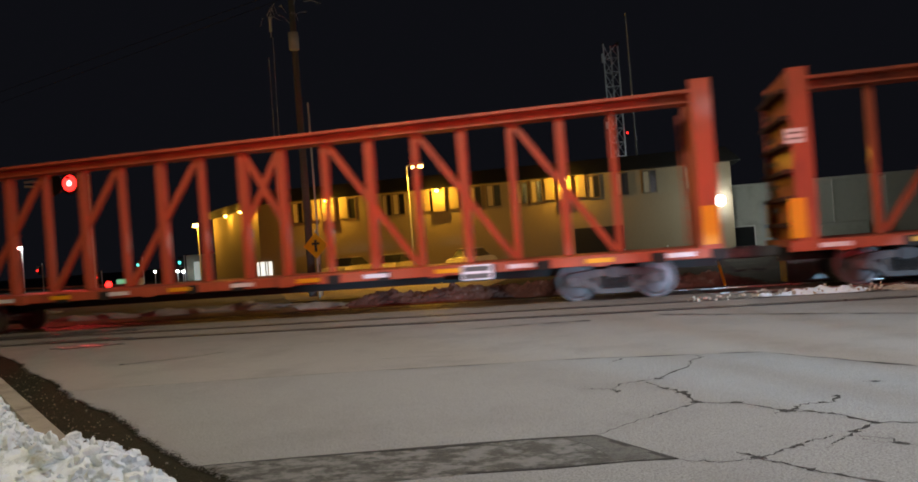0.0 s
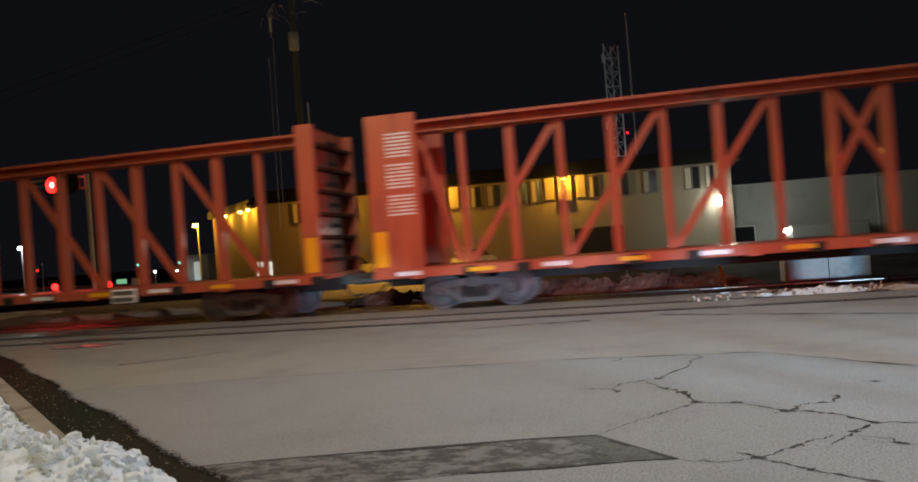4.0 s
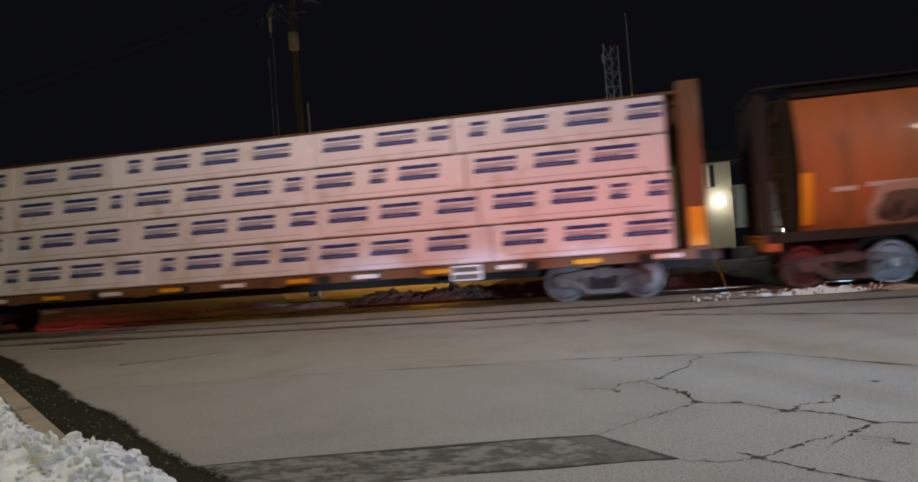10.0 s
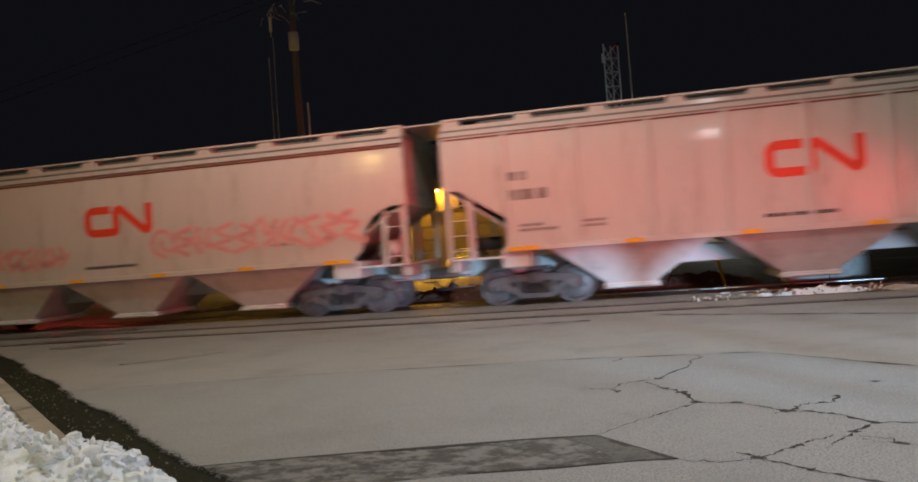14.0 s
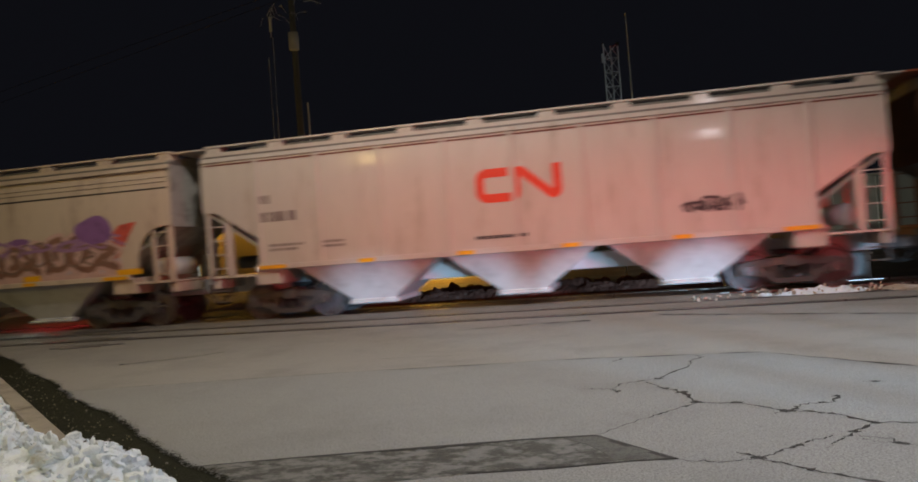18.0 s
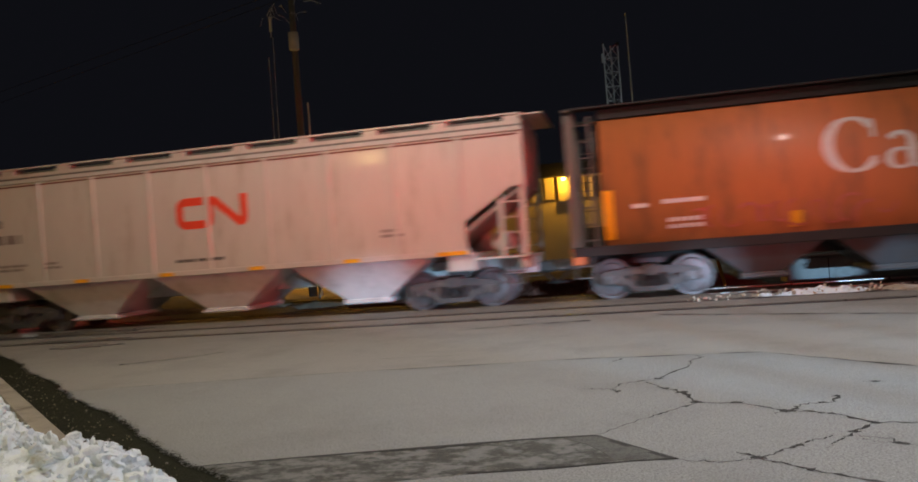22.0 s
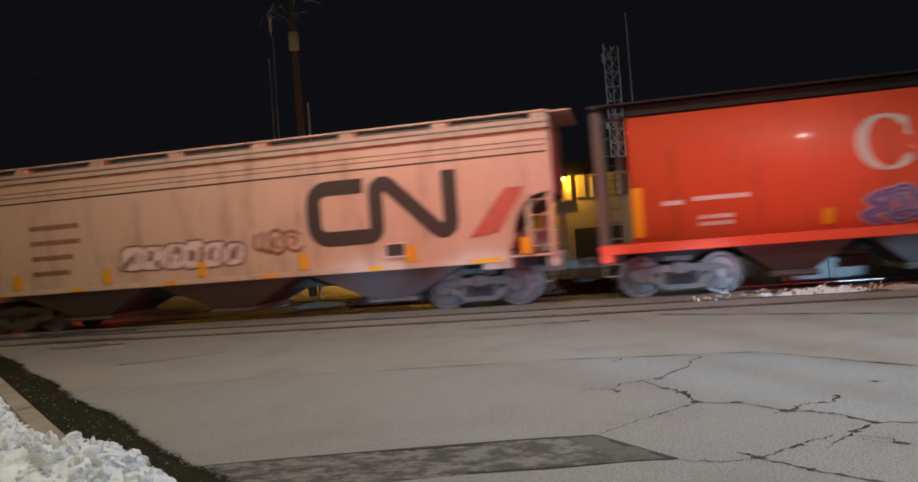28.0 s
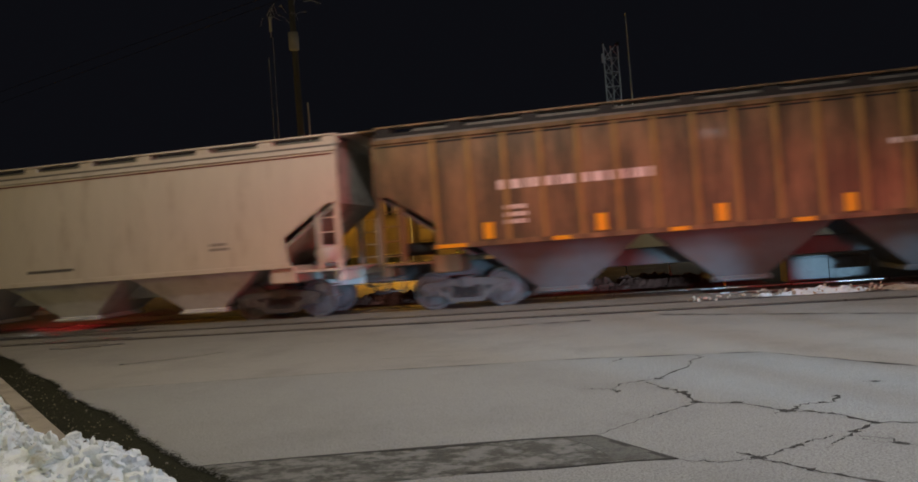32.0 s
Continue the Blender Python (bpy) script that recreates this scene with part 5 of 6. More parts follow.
def pale_car(s0, s1, seed, colour=WHITE_PAINT, ribs=9, label=PALE_LABEL + " with ribbed sides", mark=True, **kw):
    car, prof, h = hopper("covered_hopper_car", label, s0, s1, colour, ribs=ribs, **kw)
    if mark:
        emblem(car, 0.12, 2.82, 1.98, 0.78, RED_MARK, prof, 0.20, "red bent-pipe emblem")
    bars(car, -h + 1.75, 2.92, 0.5, 0.34, 1, GREY_MARK, prof, seed)
    bars(car, -h + 2.0, 2.48, 1.05, 0.40, 1, GREY_MARK, prof, seed + 1)
    bars(car, -h + 2.2, 1.78, 0.9, 0.22, 2, GREY_MARK, prof, seed + 2)
    bars(car, -h + 3.4, 1.78, 0.6, 0.22, 2, GREY_MARK, prof, seed + 3)
    bars(car, -0.2, 1.62, 1.5, 0.13, 1, BLACK_MARK, prof, seed + 4)
    bars(car, h - 3.2, 1.9, 0.6, 0.24, 2, GREY_MARK, prof, seed + 5)
    return car, prof, h


ca, pf = canada_car("faded red rounded hopper car with pale graffiti along its foot", 146.30, 163.74, FADED_RED, 1, MARK, FADED_GOLD)
throwup(ca, pf, [(-5.55, 0.42, 1.32, 2.0), (-4.85, 0.40, 1.30, 2.05), (-4.15, 0.42, 1.30, 2.05), (-3.5, 0.36, 1.30, 1.98)], (("haze", 0.16), ("tan", 0.05), ("umber", -0.02)), "black", 11, 3, 0.2, 0.06, 1.28, label="grey-brown graffiti with a pale rim")
for k, x in enumerate((-2.85, -2.55)):
    smooth_patch(ca, pf, x, 1.62 + 0.28 * k, 0.26, 0.17, "haze", 0.0085 + 0.0003 * k, 70 + k, "pale pink sprayed puff")
throwup(ca, pf, [(-1.75, 0.40, 1.30, 2.18), (-1.1, 0.36, 1.30, 2.12), (-0.45, 0.38, 1.30, 2.14), (0.22, 0.36, 1.30, 2.12), (0.85, 0.34, 1.30, 2.05)], (("chalk", 0.13), ("smoke", 0.0)), "black", 12, 4, 0.15, 0.13, 1.27, label="white-rimmed graffiti of block shapes")
throwup(ca, pf, [(1.75, 0.40, 1.30, 2.08), (2.45, 0.38, 1.32, 2.12), (3.1, 0.38, 1.32, 2.10), (3.75, 0.40, 1.36, 2.16)], (("chalk", 0.14), ("smoke", 0.0)), "black", 13, 4, 0.15, 0.14, 1.27, label="white-rimmed graffiti of block shapes")
throwup(ca, pf, [(4.5, 0.45, 1.34, 2.30), (5.2, 0.42, 1.34, 2.34), (5.9, 0.40, 1.36, 2.34), (6.45, 0.34, 1.40, 2.05)], (("chalk", 0.14), ("lilac", 0.0)), "black", 14, 4, 0.25, 0.11, 1.27, label="white-rimmed graffiti of block shapes")

ca, pf, h = pale_car(163.74, 180.35, 20, ribs=0, label="pale grey smooth-sided hopper car with large lilac graffiti", arch=True)
LILAC = [(-5.0, 0.62, 1.38, 2.14), (-4.05, 0.52, 1.62, 2.62), (-3.0, 0.55, 1.46, 2.66), (-2.0, 0.52, 1.46, 2.72), (-1.05, 0.50, 1.46, 2.76), (-0.15, 0.50, 1.46, 2.80), (0.75, 0.46, 1.46, 2.66), (1.95, 0.72, 1.42, 2.56)]
throwup(ca, pf, LILAC, (("navy", 0.30), ("orange", 0.11), ("blush", 0.06)), "black", 21, 5, 0.35, 0.06, 1.345, label="large lilac graffiti of swollen letter shapes in a navy cloud")
curls(ca, -4.5, 1.35, 1.46, lambda u: 2.62, range(9), pf, (("black", 0.10), ("blush", -0.02)), 0.22, 24, 1.38, 0.0185, "lilac strokes with black edges")
for x, z, r in ((-5.0, 1.76, 0.34), (2.0, 2.0, 0.42)):
    ring(ca, pf, x, z, r, 0.09, "black", 0.0280, 60, 200)
    ring(ca, pf, x, z, r * 0.55, 0.10, "orange", 0.0284, 150, 400)
    ring(ca, pf, x, z, r * 1.12, 0.07, "white", 0.0288, -60, 60)
for k, (x, z) in enumerate(((-3.9, 1.48), (-1.6, 1.44), (0.2, 1.43), (1.0, 1.45))):
    smooth_patch(ca, pf, x, z, 0.42, 0.05, "white", 0.0292 + 0.0002 * k, 90 + k)

ca, pf, h = pale_car(180.35, 196.90, 30, ribs=0, label="pale grey smooth-sided hopper car with pink scrawls", arch=True)
curls(ca, -5.8, -1.5, 1.72, lambda u: 2.30, range(8), pf, (("haze", 0.06), ("pink", -0.04)), 0.24, 31, label="soft pink sprayed curls")
curls(ca, 1.1, 6.7, 1.80, lambda u: 2.50, range(10), pf, (("haze", 0.06), ("pink", -0.04)), 0.24, 32, label="soft pink sprayed curls")

ca, pf, h = pale_car(196.90, 213.70, 40)
ca, pf, h = pale_car(213.70, 231.00, 50, colour=CREAM_PAINT, ribs=0, label="cream smooth-sided covered hopper car", mark=False, arch=True)

ca, pf, h = hopper("covered_hopper_car", "beige hopper car with purple and brown graffiti", 231.00, 248.30, BEIGE_PAINT, arch=True, cut=1.4, seams=((3.55, 0.018), (3.70, 0.006), (3.82, 0.006)), top_line=None)
curls(ca, -5.0, 6.5, 1.38, lambda u: 1.80, range(22), pf, (("lilac", 0.16), ("haze", 0.02)), 0.26, 62, label="pale lilac sprayed shadow under the curls")
curls(ca, -4.7, 6.6, 1.62, lambda u: 2.36 + 0.06 * math.sin(u * 9), range(16), pf, (("haze", 0.20), ("brown", 0.0)), 0.22, 61, off=0.016, label="brown and tan graffiti in tangled curls")
curls(ca, -4.6, 6.5, 1.66, lambda u: 2.34 + 0.10 * math.sin(u * 17), range(23), pf, (("umber", -0.02),), 0.13, 65, off=0.0226, label="dark brown sprayed strokes")
curls(ca, -4.2, 6.7, 2.10, lambda u: 2.50 + 0.08 * math.sin(u * 21), range(12), pf, (("plum", -0.03),), 0.11, 66, off=0.0262, label="violet sprayed tops")
for k, (x, z, rx, rz) in enumerate(((-5.15, 1.66, 0.36, 0.36), (-4.3, 2.36, 0.34, 0.11), (-2.9, 2.42, 0.22, 0.12), (-2.1, 2.46, 0.40, 0.12), (-0.55, 2.52, 0.46, 0.24), (1.0, 2.52, 0.34, 0.10), (2.2, 2.52, 0.40, 0.08), (3.7, 2.48, 0.3, 0.09), (5.95, 2.62, 0.52, 0.36))):
    smooth_patch(ca, pf, x, z, rx, rz, "violet", 0.0300 + 0.0002 * k, 630 + k, "violet sprayed cloud")
decal("sprayed_patch", outline_decal([[(5.7, 1.75), (6.6, 1.85), (7.2, 2.75), (6.7, 2.7)]], pf, 0.018), SPRAYS["red"], ca, "red sprayed flash")
for k, x in enumerate((-4.14, -1.46, 1.27, 3.97, 6.9)):
    w = 0.26 if k < 4 else 0.36
    part("reflector", bx(-w, w, -0.004, 0.004, -0.075, 0.075), YELLOW, ca, "broad yellow reflective strip", at=(x, -(pf(1.48) + 0.036), 1.48))
bars(ca, -5.6, 2.75, 0.6, 0.2, 1, GREY_MARK, pf, 64)

ca, pf, h = pale_car(248.30, 264.90, 70)
curls(ca, 3.7, 4.9, 1.84, lambda u: 2.12, range(6), pf, (("black", 0.03),), 0.16, 79, label="smudged black tag")

ca, pf, h = hopper("covered_hopper_car", "oxide-red smooth-sided covered hopper car", 264.90, 281.50, BROWN_PAINT, bay=GREY_BAY, arch=True, trim=DARK_ROOF)
emblem(ca, 5.12, 2.72, 1.8, 0.74, MARK, pf, 0.18, "white bent-pipe emblem")
bars(ca, -4.85, 2.62, 0.9, 0.40, 1, MARK, pf, 81, 0.85)
bars(ca, -4.6, 2.10, 1.4, 0.40, 1, MARK, pf, 82, 0.85)
bars(ca, -5.2, 1.65, 0.8, 0.22, 2, MARK, pf, 83)
bars(ca, -3.4, 1.62, 1.4, 0.13, 1, MARK, pf, 84, 0.97)
bars(ca, -0.6, 1.9, 0.9, 0.5, 3, MARK, pf, 85)
bars(ca, 3.6, 1.85, 0.7, 0.3, 1, MARK, pf, 86, 0.6)
bars(ca, 4.9, 1.75, 0.7, 0.3, 2, MARK, pf, 87)

ca, pf, h = pale_car(281.50, 298.00, 90)
ca, pf, h = pale_car(298.00, 314.90, 100)
ca, pf = canada_car("faded red rounded hopper car with worn gold smear", 314.90, 332.35, FADED_RED, 110)
scrawl(ca, -5.6, -1.5, 1.35, 1.95, SPRAYS["rose"], pf, 111, 12, 0.05)
grain_emblem(ca, 3.62, FADED_GOLD, pf)
scrawl(ca, 3.0, 6.6, 1.55, 2.2, SPRAYS["ochre"], pf, 112, 12, 0.07)
scrawl(ca, 0.3, 3.2, 1.4, 1.9, SPRAYS["haze"], pf, 113, 8, 0.05)
ca, pf, h = pale_car(332.35, 349.00, 120)
ca, pf = canada_car("faded red rounded hopper car with gold grain emblem", 349.00, 366.60, SUN_RED, 130, SPRAYS["pink"], FADED_GOLD)
ca, pf = canada_car("bright red rounded covered hopper car", 366.60, 384.20, RED_PAINT, 140, MARK, GOLD)
scrawl(ca, -4.5, 2.5, 1.3, 1.9, SPRAYS["white"], pf, 141, 12, 0.08)

ca, pf, h = hopper("covered_hopper_car", "beige hopper car with large dark bent-pipe emblem", 384.20, 401.90, BEIGE_PAINT, arch=True, cut=1.3, sill=1.15, tabs=True, bay=GREY_BAY, pitch=2.2, seams=((3.50, 0.018), (3.66, 0.006), (3.78, 0.006)), top_line=None)
emblem(ca, 4.3, 2.50, 3.75, 1.58, BLACK_MARK, pf, 0.36, "black bent-pipe emblem")
for k in range(4):
    bars(ca, -4.6, 2.75 - 0.40 * k, 1.7, 0.22, 1, SPRAYS["brown"], pf, 150 + k, 0.85)
throwup(ca, pf, [(-2.45, 0.34, 1.50, 2.10), (-1.85, 0.32, 1.48, 2.08), (-1.25, 0.30, 1.46, 2.10), (-0.7, 0.28, 1.46, 2.14), (-0.15, 0.28, 1.46, 2.06), (0.4, 0.26, 1.46, 1.98)], (("umber", 0.05), ("chalk", 0.0)), "umber", 155, 3, 0.2, 0.05, 1.40, label="white bubble graffiti with brown outlines")
curls(ca, 1.0, 2.2, 1.62, lambda u: 2.20, range(3), pf, (("brown", 0.02),), 0.16, 156, label="thin brown tag")
decal("sprayed_patch", outline_decal([[(6.4, 1.65), (7.1, 1.75), (7.75, 2.75), (7.3, 2.75)]], pf, 0.018), SPRAYS["rose"], ca, "red sprayed flash")

ca, pf = canada_car("bright red rounded hopper car with gold grain emblem and violet graffiti", 401.90, 419.40, RED_PAINT, 160, MARK, GOLD)
grain_emblem(ca, 5.55, SPRAYS["coral"], pf)
curls(ca, -2.75, -0.45, 1.32, lambda u: 1.98 - 0.1 * u, range(5), pf, (("lilac", 0.10), ("indigo", 0.03), ("lilac", -0.09)), 0.26, 161, 1.27, label="violet and lilac graffiti in angular strokes")
curls(ca, 0.35, 4.0, 1.34, lambda u: 2.18 - 0.2 * u, range(7), pf, (("lilac", 0.11), ("indigo", 0.04), ("lilac", -0.09)), 0.26, 162, 1.27, label="violet and lilac graffiti in angular strokes")
decal("sprayed_patch", outline_decal([blob(random.Random(163), 0.45, 1.62, 0.25, 0.2, 12, 0.3)], pf, 0.02), SPRAYS["ochre"], ca, "ochre sprayed spot")

ca, pf, h = pale_car(419.40, 437.60, 170, colour=CREAM_PAINT, ribs=0, label="cream smooth-sided covered hopper car", mark=False, open_top=3.05)
ca, pf, h = pale_car(437.60, 454.35, 180, colour=CREAM_PAINT, ribs=0, label="cream smooth-sided covered hopper car with faint stencils", mark=False, yellow=False)
ca, pf, h = hopper("covered_hopper_car", "rusty orange hopper car with vertical side posts", 454.35, 471.60, RUSTY_PAINT, ribs=17, bay=GREY_BAY, sill=1.55, tabs=True, top_line=DARK, post=OCHRE_POST, trim=DARK_ROOF)
bars(ca, -3.4, 2.75, 3.6, 0.36, 1, MARK, pf, 190, 0.7)
bars(ca, -4.8, 2.1, 0.6, 0.5, 3, MARK, pf, 191)
bars(ca, 3.6, 2.95, 1.2, 0.2, 1, MARK, pf, 192)

def placard(car, x, z, prof):
    """A small dark grated box in a pale frame on the side of a car."""
    y = -(prof(z) + 0.012)
    b = part("placard", bx(-0.22, 0.22, -0.012, 0.0, -0.14, 0.14), BLACK_MARK, car, "small dark placard in a pale frame", at=(x, y, z))
    part("frame", Shape().box(-0.25, -0.22, -0.022, 0, -0.17, 0.17).box(0.22, 0.25, -0.022, 0, -0.17, 0.17).box(-0.22, 0.22, -0.022, 0, 0.14, 0.17).box(-0.22, 0.22, -0.022, 0, -0.17, -0.14), WHITE_TAPE, b)


for car in [o for o, _ in MOVING]:
    mid = car.location.x
    if abs(mid - 393.05) < 0.1 or abs(mid - 428.5) < 0.1:
        placard(car, 4.6, 1.52 if mid < 400 else 1.78, lambda z: 1.58)

# ---- beyond the tracks ----
STUCCO = mat("stucco", (0.30, 0.25, 0.18), 0.85, var=0.12, scale=5, stain=(0.30, 0.26, 0.20), amount=0.3, stain_scale=0.6, bump=0.3, bump_scale=30)
PALE_WALL = mat("pale_wall", (0.50, 0.51, 0.48), 0.8, var=0.10, scale=3, stain=(0.36, 0.36, 0.33), amount=0.3, stain_scale=0.4, bump=0.2)
SHINGLE = mat("dark_shingles", (0.022, 0.022, 0.024), 0.9, var=0.4, scale=6)
GLASS_DARK = mat("window_glass", (0.02, 0.022, 0.025), 0.12, var=0.3, scale=1, spec=0.6, bump=0.05)
TRIM = mat("window_trim", (0.16, 0.13, 0.10), 0.6, var=0.2, scale=4)
CURTAIN = mat("curtain", (0.50, 0.44, 0.34), 0.9, var=0.2, scale=9, stretch=(6, 1, 0.3))
WHITE_FRAME = mat("white_frame", (0.78, 0.78, 0.76), 0.5, var=0.1, scale=5)
GALV_POST = mat("galvanised_post", (0.55, 0.56, 0.57), 0.55, 0.1, var=0.2, scale=6)
WOOD = mat("weathered_pole_wood", (0.125, 0.13, 0.135), 0.85, var=0.3, scale=8, stain=(0.16, 0.15, 0.14), amount=0.4, stain_scale=2)
LAMP_SODIUM = mat("sodium_lens", (1.0, 0.62, 0.14), 0.3, var=0.0, bump=0, glow=26)
LAMP_WHITE = mat("white_lens", (0.95, 1.0, 0.95), 0.3, var=0.0, bump=0, glow=40)
LAMP_RED = mat("red_lens", (1.0, 0.018, 0.014), 0.3, var=0.0, bump=0, glow=5)
HOT_LENS = mat("hot_red_lens", (1.0, 0.22, 0.20), 0.3, var=0.0, bump=0, glow=9)
SIGNAL_RED = mat("signal_lens", (1.0, 0.05, 0.05), 0.3, var=0.0, bump=0, glow=7800)
LAMP_GREEN = mat("green_lens", (0.10, 0.9, 0.75), 0.3, var=0.0, bump=0, glow=3)
LIT_ROOM = mat("lit_room", (0.95, 0.98, 0.90), 0.5, var=0.1, bump=0, glow=1.1)
DIM_ROOM = mat("dim_room", (0.75, 0.85, 0.80), 0.5, var=0.1, bump=0, glow=0.35)
GREEN_SIGN = mat("green_sign", (0.35, 0.9, 0.5), 0.5, var=0.1, bump=0, glow=0.5)
CAR_YELLOW = mat("pale_car_paint", (0.55, 0.50, 0.40), 0.3, var=0.1, scale=3)

building = thing("apartment_building", "long two-storey tan stucco building under sodium wall lamps", "building", (0, 52.0, -0.16))
part("wall", bx(-26.6, 6.6, 0.0, 9.0, 0, 5.75), STUCCO, building)
part("roof", Shape().add([(-27.2, -0.7, 5.75), (7.2, -0.7, 5.75), (7.2, 9.7, 5.75), (-27.2, 9.7, 5.75), (-26.6, 0.2, 6.75), (6.4, 0.2, 6.75), (6.4, 8.6, 6.75), (-26.6, 8.6, 6.75)],
                         [(0, 1, 5, 4), (1, 2, 6, 5), (2, 3, 7, 6), (3, 0, 4, 7), (4, 5, 6, 7), (3, 2, 1, 0)]), SHINGLE, building, "dark mansard roof")
part("wing_wall", Shape().prism([(-26.6, 0.0), (-22, 6), (-29, 14), (-35.4, 8.8)], 0, 5.6, "z"), STUCCO, building)
part("wing_roof", Shape().prism([(-27.0, -0.5), (-21.5, 6), (-29, 14.6), (-36.0, 8.9)], 5.6, 6.2, "z"), SHINGLE, building)


def window(x, w, z0, z1, lit=False, depth=0.12):
    win = part("window", lambda: bx(-w / 2, w / 2, -0.03, 0.0, 0, z1 - z0), GLASS_DARK, building, "tall bedroom window", (x, -0.005, z0), key=("pane", w, round(z1 - z0, 2)))
    part("frame", Shape().box(-w / 2 - 0.06, -w / 2, -depth, 0, -0.05, z1 - z0 + 0.05).box(w / 2, w / 2 + 0.06, -depth, 0, -0.05, z1 - z0 + 0.05).box(-w / 2, w / 2, -depth, 0, z1 - z0, z1 - z0 + 0.06).box(-w / 2, w / 2, -depth, 0, -0.06, 0), TRIM, win)
    part("mullion", bx(-0.03, 0.03, -0.07, -0.031, 0, z1 - z0), TRIM, win)
    part("curtain", bx(-w / 2 + 0.02, -w / 2 + w * 0.42, -0.045, -0.032, 0.02, z1 - z0 - 0.02), CURTAIN, win)
    return win


for x, w in ((-23.4, 0.75), (-22.7, 0.6), (-19.46, 0.9), (-16.59, 0.6), (-15.72, 0.8), (-13.55, 0.7), (-11.6, 0.8), (-10.2, 0.8), (-8.9, 0.9), (-6.95, 0.7), (-5.94, 0.7), (-2.13, 0.7), (-0.28, 0.8), (1.53, 0.8), (4.2, 0.9), (5.3, 0.5)):
    window(x, w, 4.2, 5.6)
# bays under the wall lamps: two narrow panels beside a shallow box bay
WALL_LAMPS = (-20.9, -12.72, -4.02)
for x in WALL_LAMPS:
    part("bay", bx(-0.45, 0.45, -0.45, 0.0, 0, 1.75, b=0.02), STUCCO, building, "shallow box bay", (x, 0, 4.1))
    for dx in (-1.05, 1.05):
        part("fin", bx(-0.32, 0.32, -0.18, 0.0, 0, 1.5, b=0.02), STUCCO, building, "raised wall panel", (x + dx, 0, 4.25))
    wl = thing("wall_lamp", "sodium wall lamp glowing under the eaves", "lamp", (x, 51.2, 5.42), "wall lamps")
    part("housing", bx(-0.16, 0.16, 0.0, 0.36, -0.1, 0.12, b=0.03), TRIM, wl)
    part("lens", bx(-0.13, 0.13, -0.08, 0.0, -0.11, 0.06, b=0.03), LAMP_SODIUM, wl, "glowing amber lens")
    lamp("wall_lamp_light", "POINT", (x, 50.9, 5.25), 420, SODIUM, size=0.12)
for x, y in ((-29.0, 53.9), (-31.9, 56.8), (-27.5, 52.3)):
    wl = thing("wall_lamp", "sodium wall lamp glowing under the eaves", "lamp", (x, y, 5.35), "wall lamps")
    part("lens", bx(-0.13, 0.13, -0.08, 0.0, -0.11, 0.06, b=0.03), LAMP_SODIUM, wl, "glowing amber lens")
    lamp("wall_lamp_light", "POINT", (x - 0.25, y - 0.25, 5.2), 170, SODIUM, size=0.12)
# the opening's shade is put into a dark panel on the wall
part("garage_opening", bx(-1.6, 1.6, -0.04, 0.0, 0, 2.1), SHINGLE, building, "dark panel standing for the unlit carport opening", (-2.0, -0.005, 0.1))
part("lit_door", bx(-0.6, 0.6, -0.04, 0.0, 0, 1.0), LIT_ROOM, building, "brightly lit glazed entrance", (-26.35, -0.012, 0.55))
for dx in (-0.35, 0.1, 0.3):
    part("door_bar", bx(-0.04, 0.04, -0.03, 0.0, 0, 1.0), TRIM, building, "dark glazing bar", (-26.35 + dx, -0.055, 0.55))

shop = thing("warehouse", "low pale flat-roofed warehouse with bright yard lamp", "building", (0, 56.0, -0.16))
part("wall", bx(6.9, 16.4, 0, 12, 0, 4.2), PALE_WALL, shop)
part("wall", bx(16.4, 30.0, -1.5, 12, 0, 4.15), PALE_WALL, shop)
part("parapet", bx(6.7, 30.2, -1.7, -1.5, 4.15, 4.3).box(6.7, 16.4, -0.15, 0.0, 4.2, 4.35), PALE_WALL, shop)
for x in (10.1, 13.5, 16.2):
    part("downpipe", Shape().rod((x, -0.06, 0), (x, -0.06, 4.2), 0.05, 8), WHITE_FRAME, shop)
yard_door = part("door", bx(-0.85, 0.85, -0.03, 0, 0, 1.35), GLASS_DARK, shop, "dark low door with white frame", (7.5, -0.005, 0.1))
part("frame", Shape().box(-0.93, -0.85, -0.08, 0, 0, 1.43).box(0.85, 0.93, -0.08, 0, 0, 1.43).box(-0.85, 0.85, -0.08, 0, 1.35, 1.43), WHITE_FRAME, yard_door, "white door frame")
yl = thing("yard_lamp", "bright white yard lamp on the wall", "lamp", (5.75, 51.4, 3.1), "wall lamps")
part("bracket", bx(-0.05, 0.05, 0, 0.6, -0.05, 0.05), GALV_POST, yl)
part("lens", Shape().lathe([(0.05, -0.2), (0.30, -0.12), (0.34, 0.0), (0.18, 0.1)], 18), LAMP_WHITE, yl, "glaring white lens", smooth=True)
lamp("yard_light", "POINT", (5.75, 47.0, 3.3), 430, (0.92, 1.0, 0.88), size=0.15)

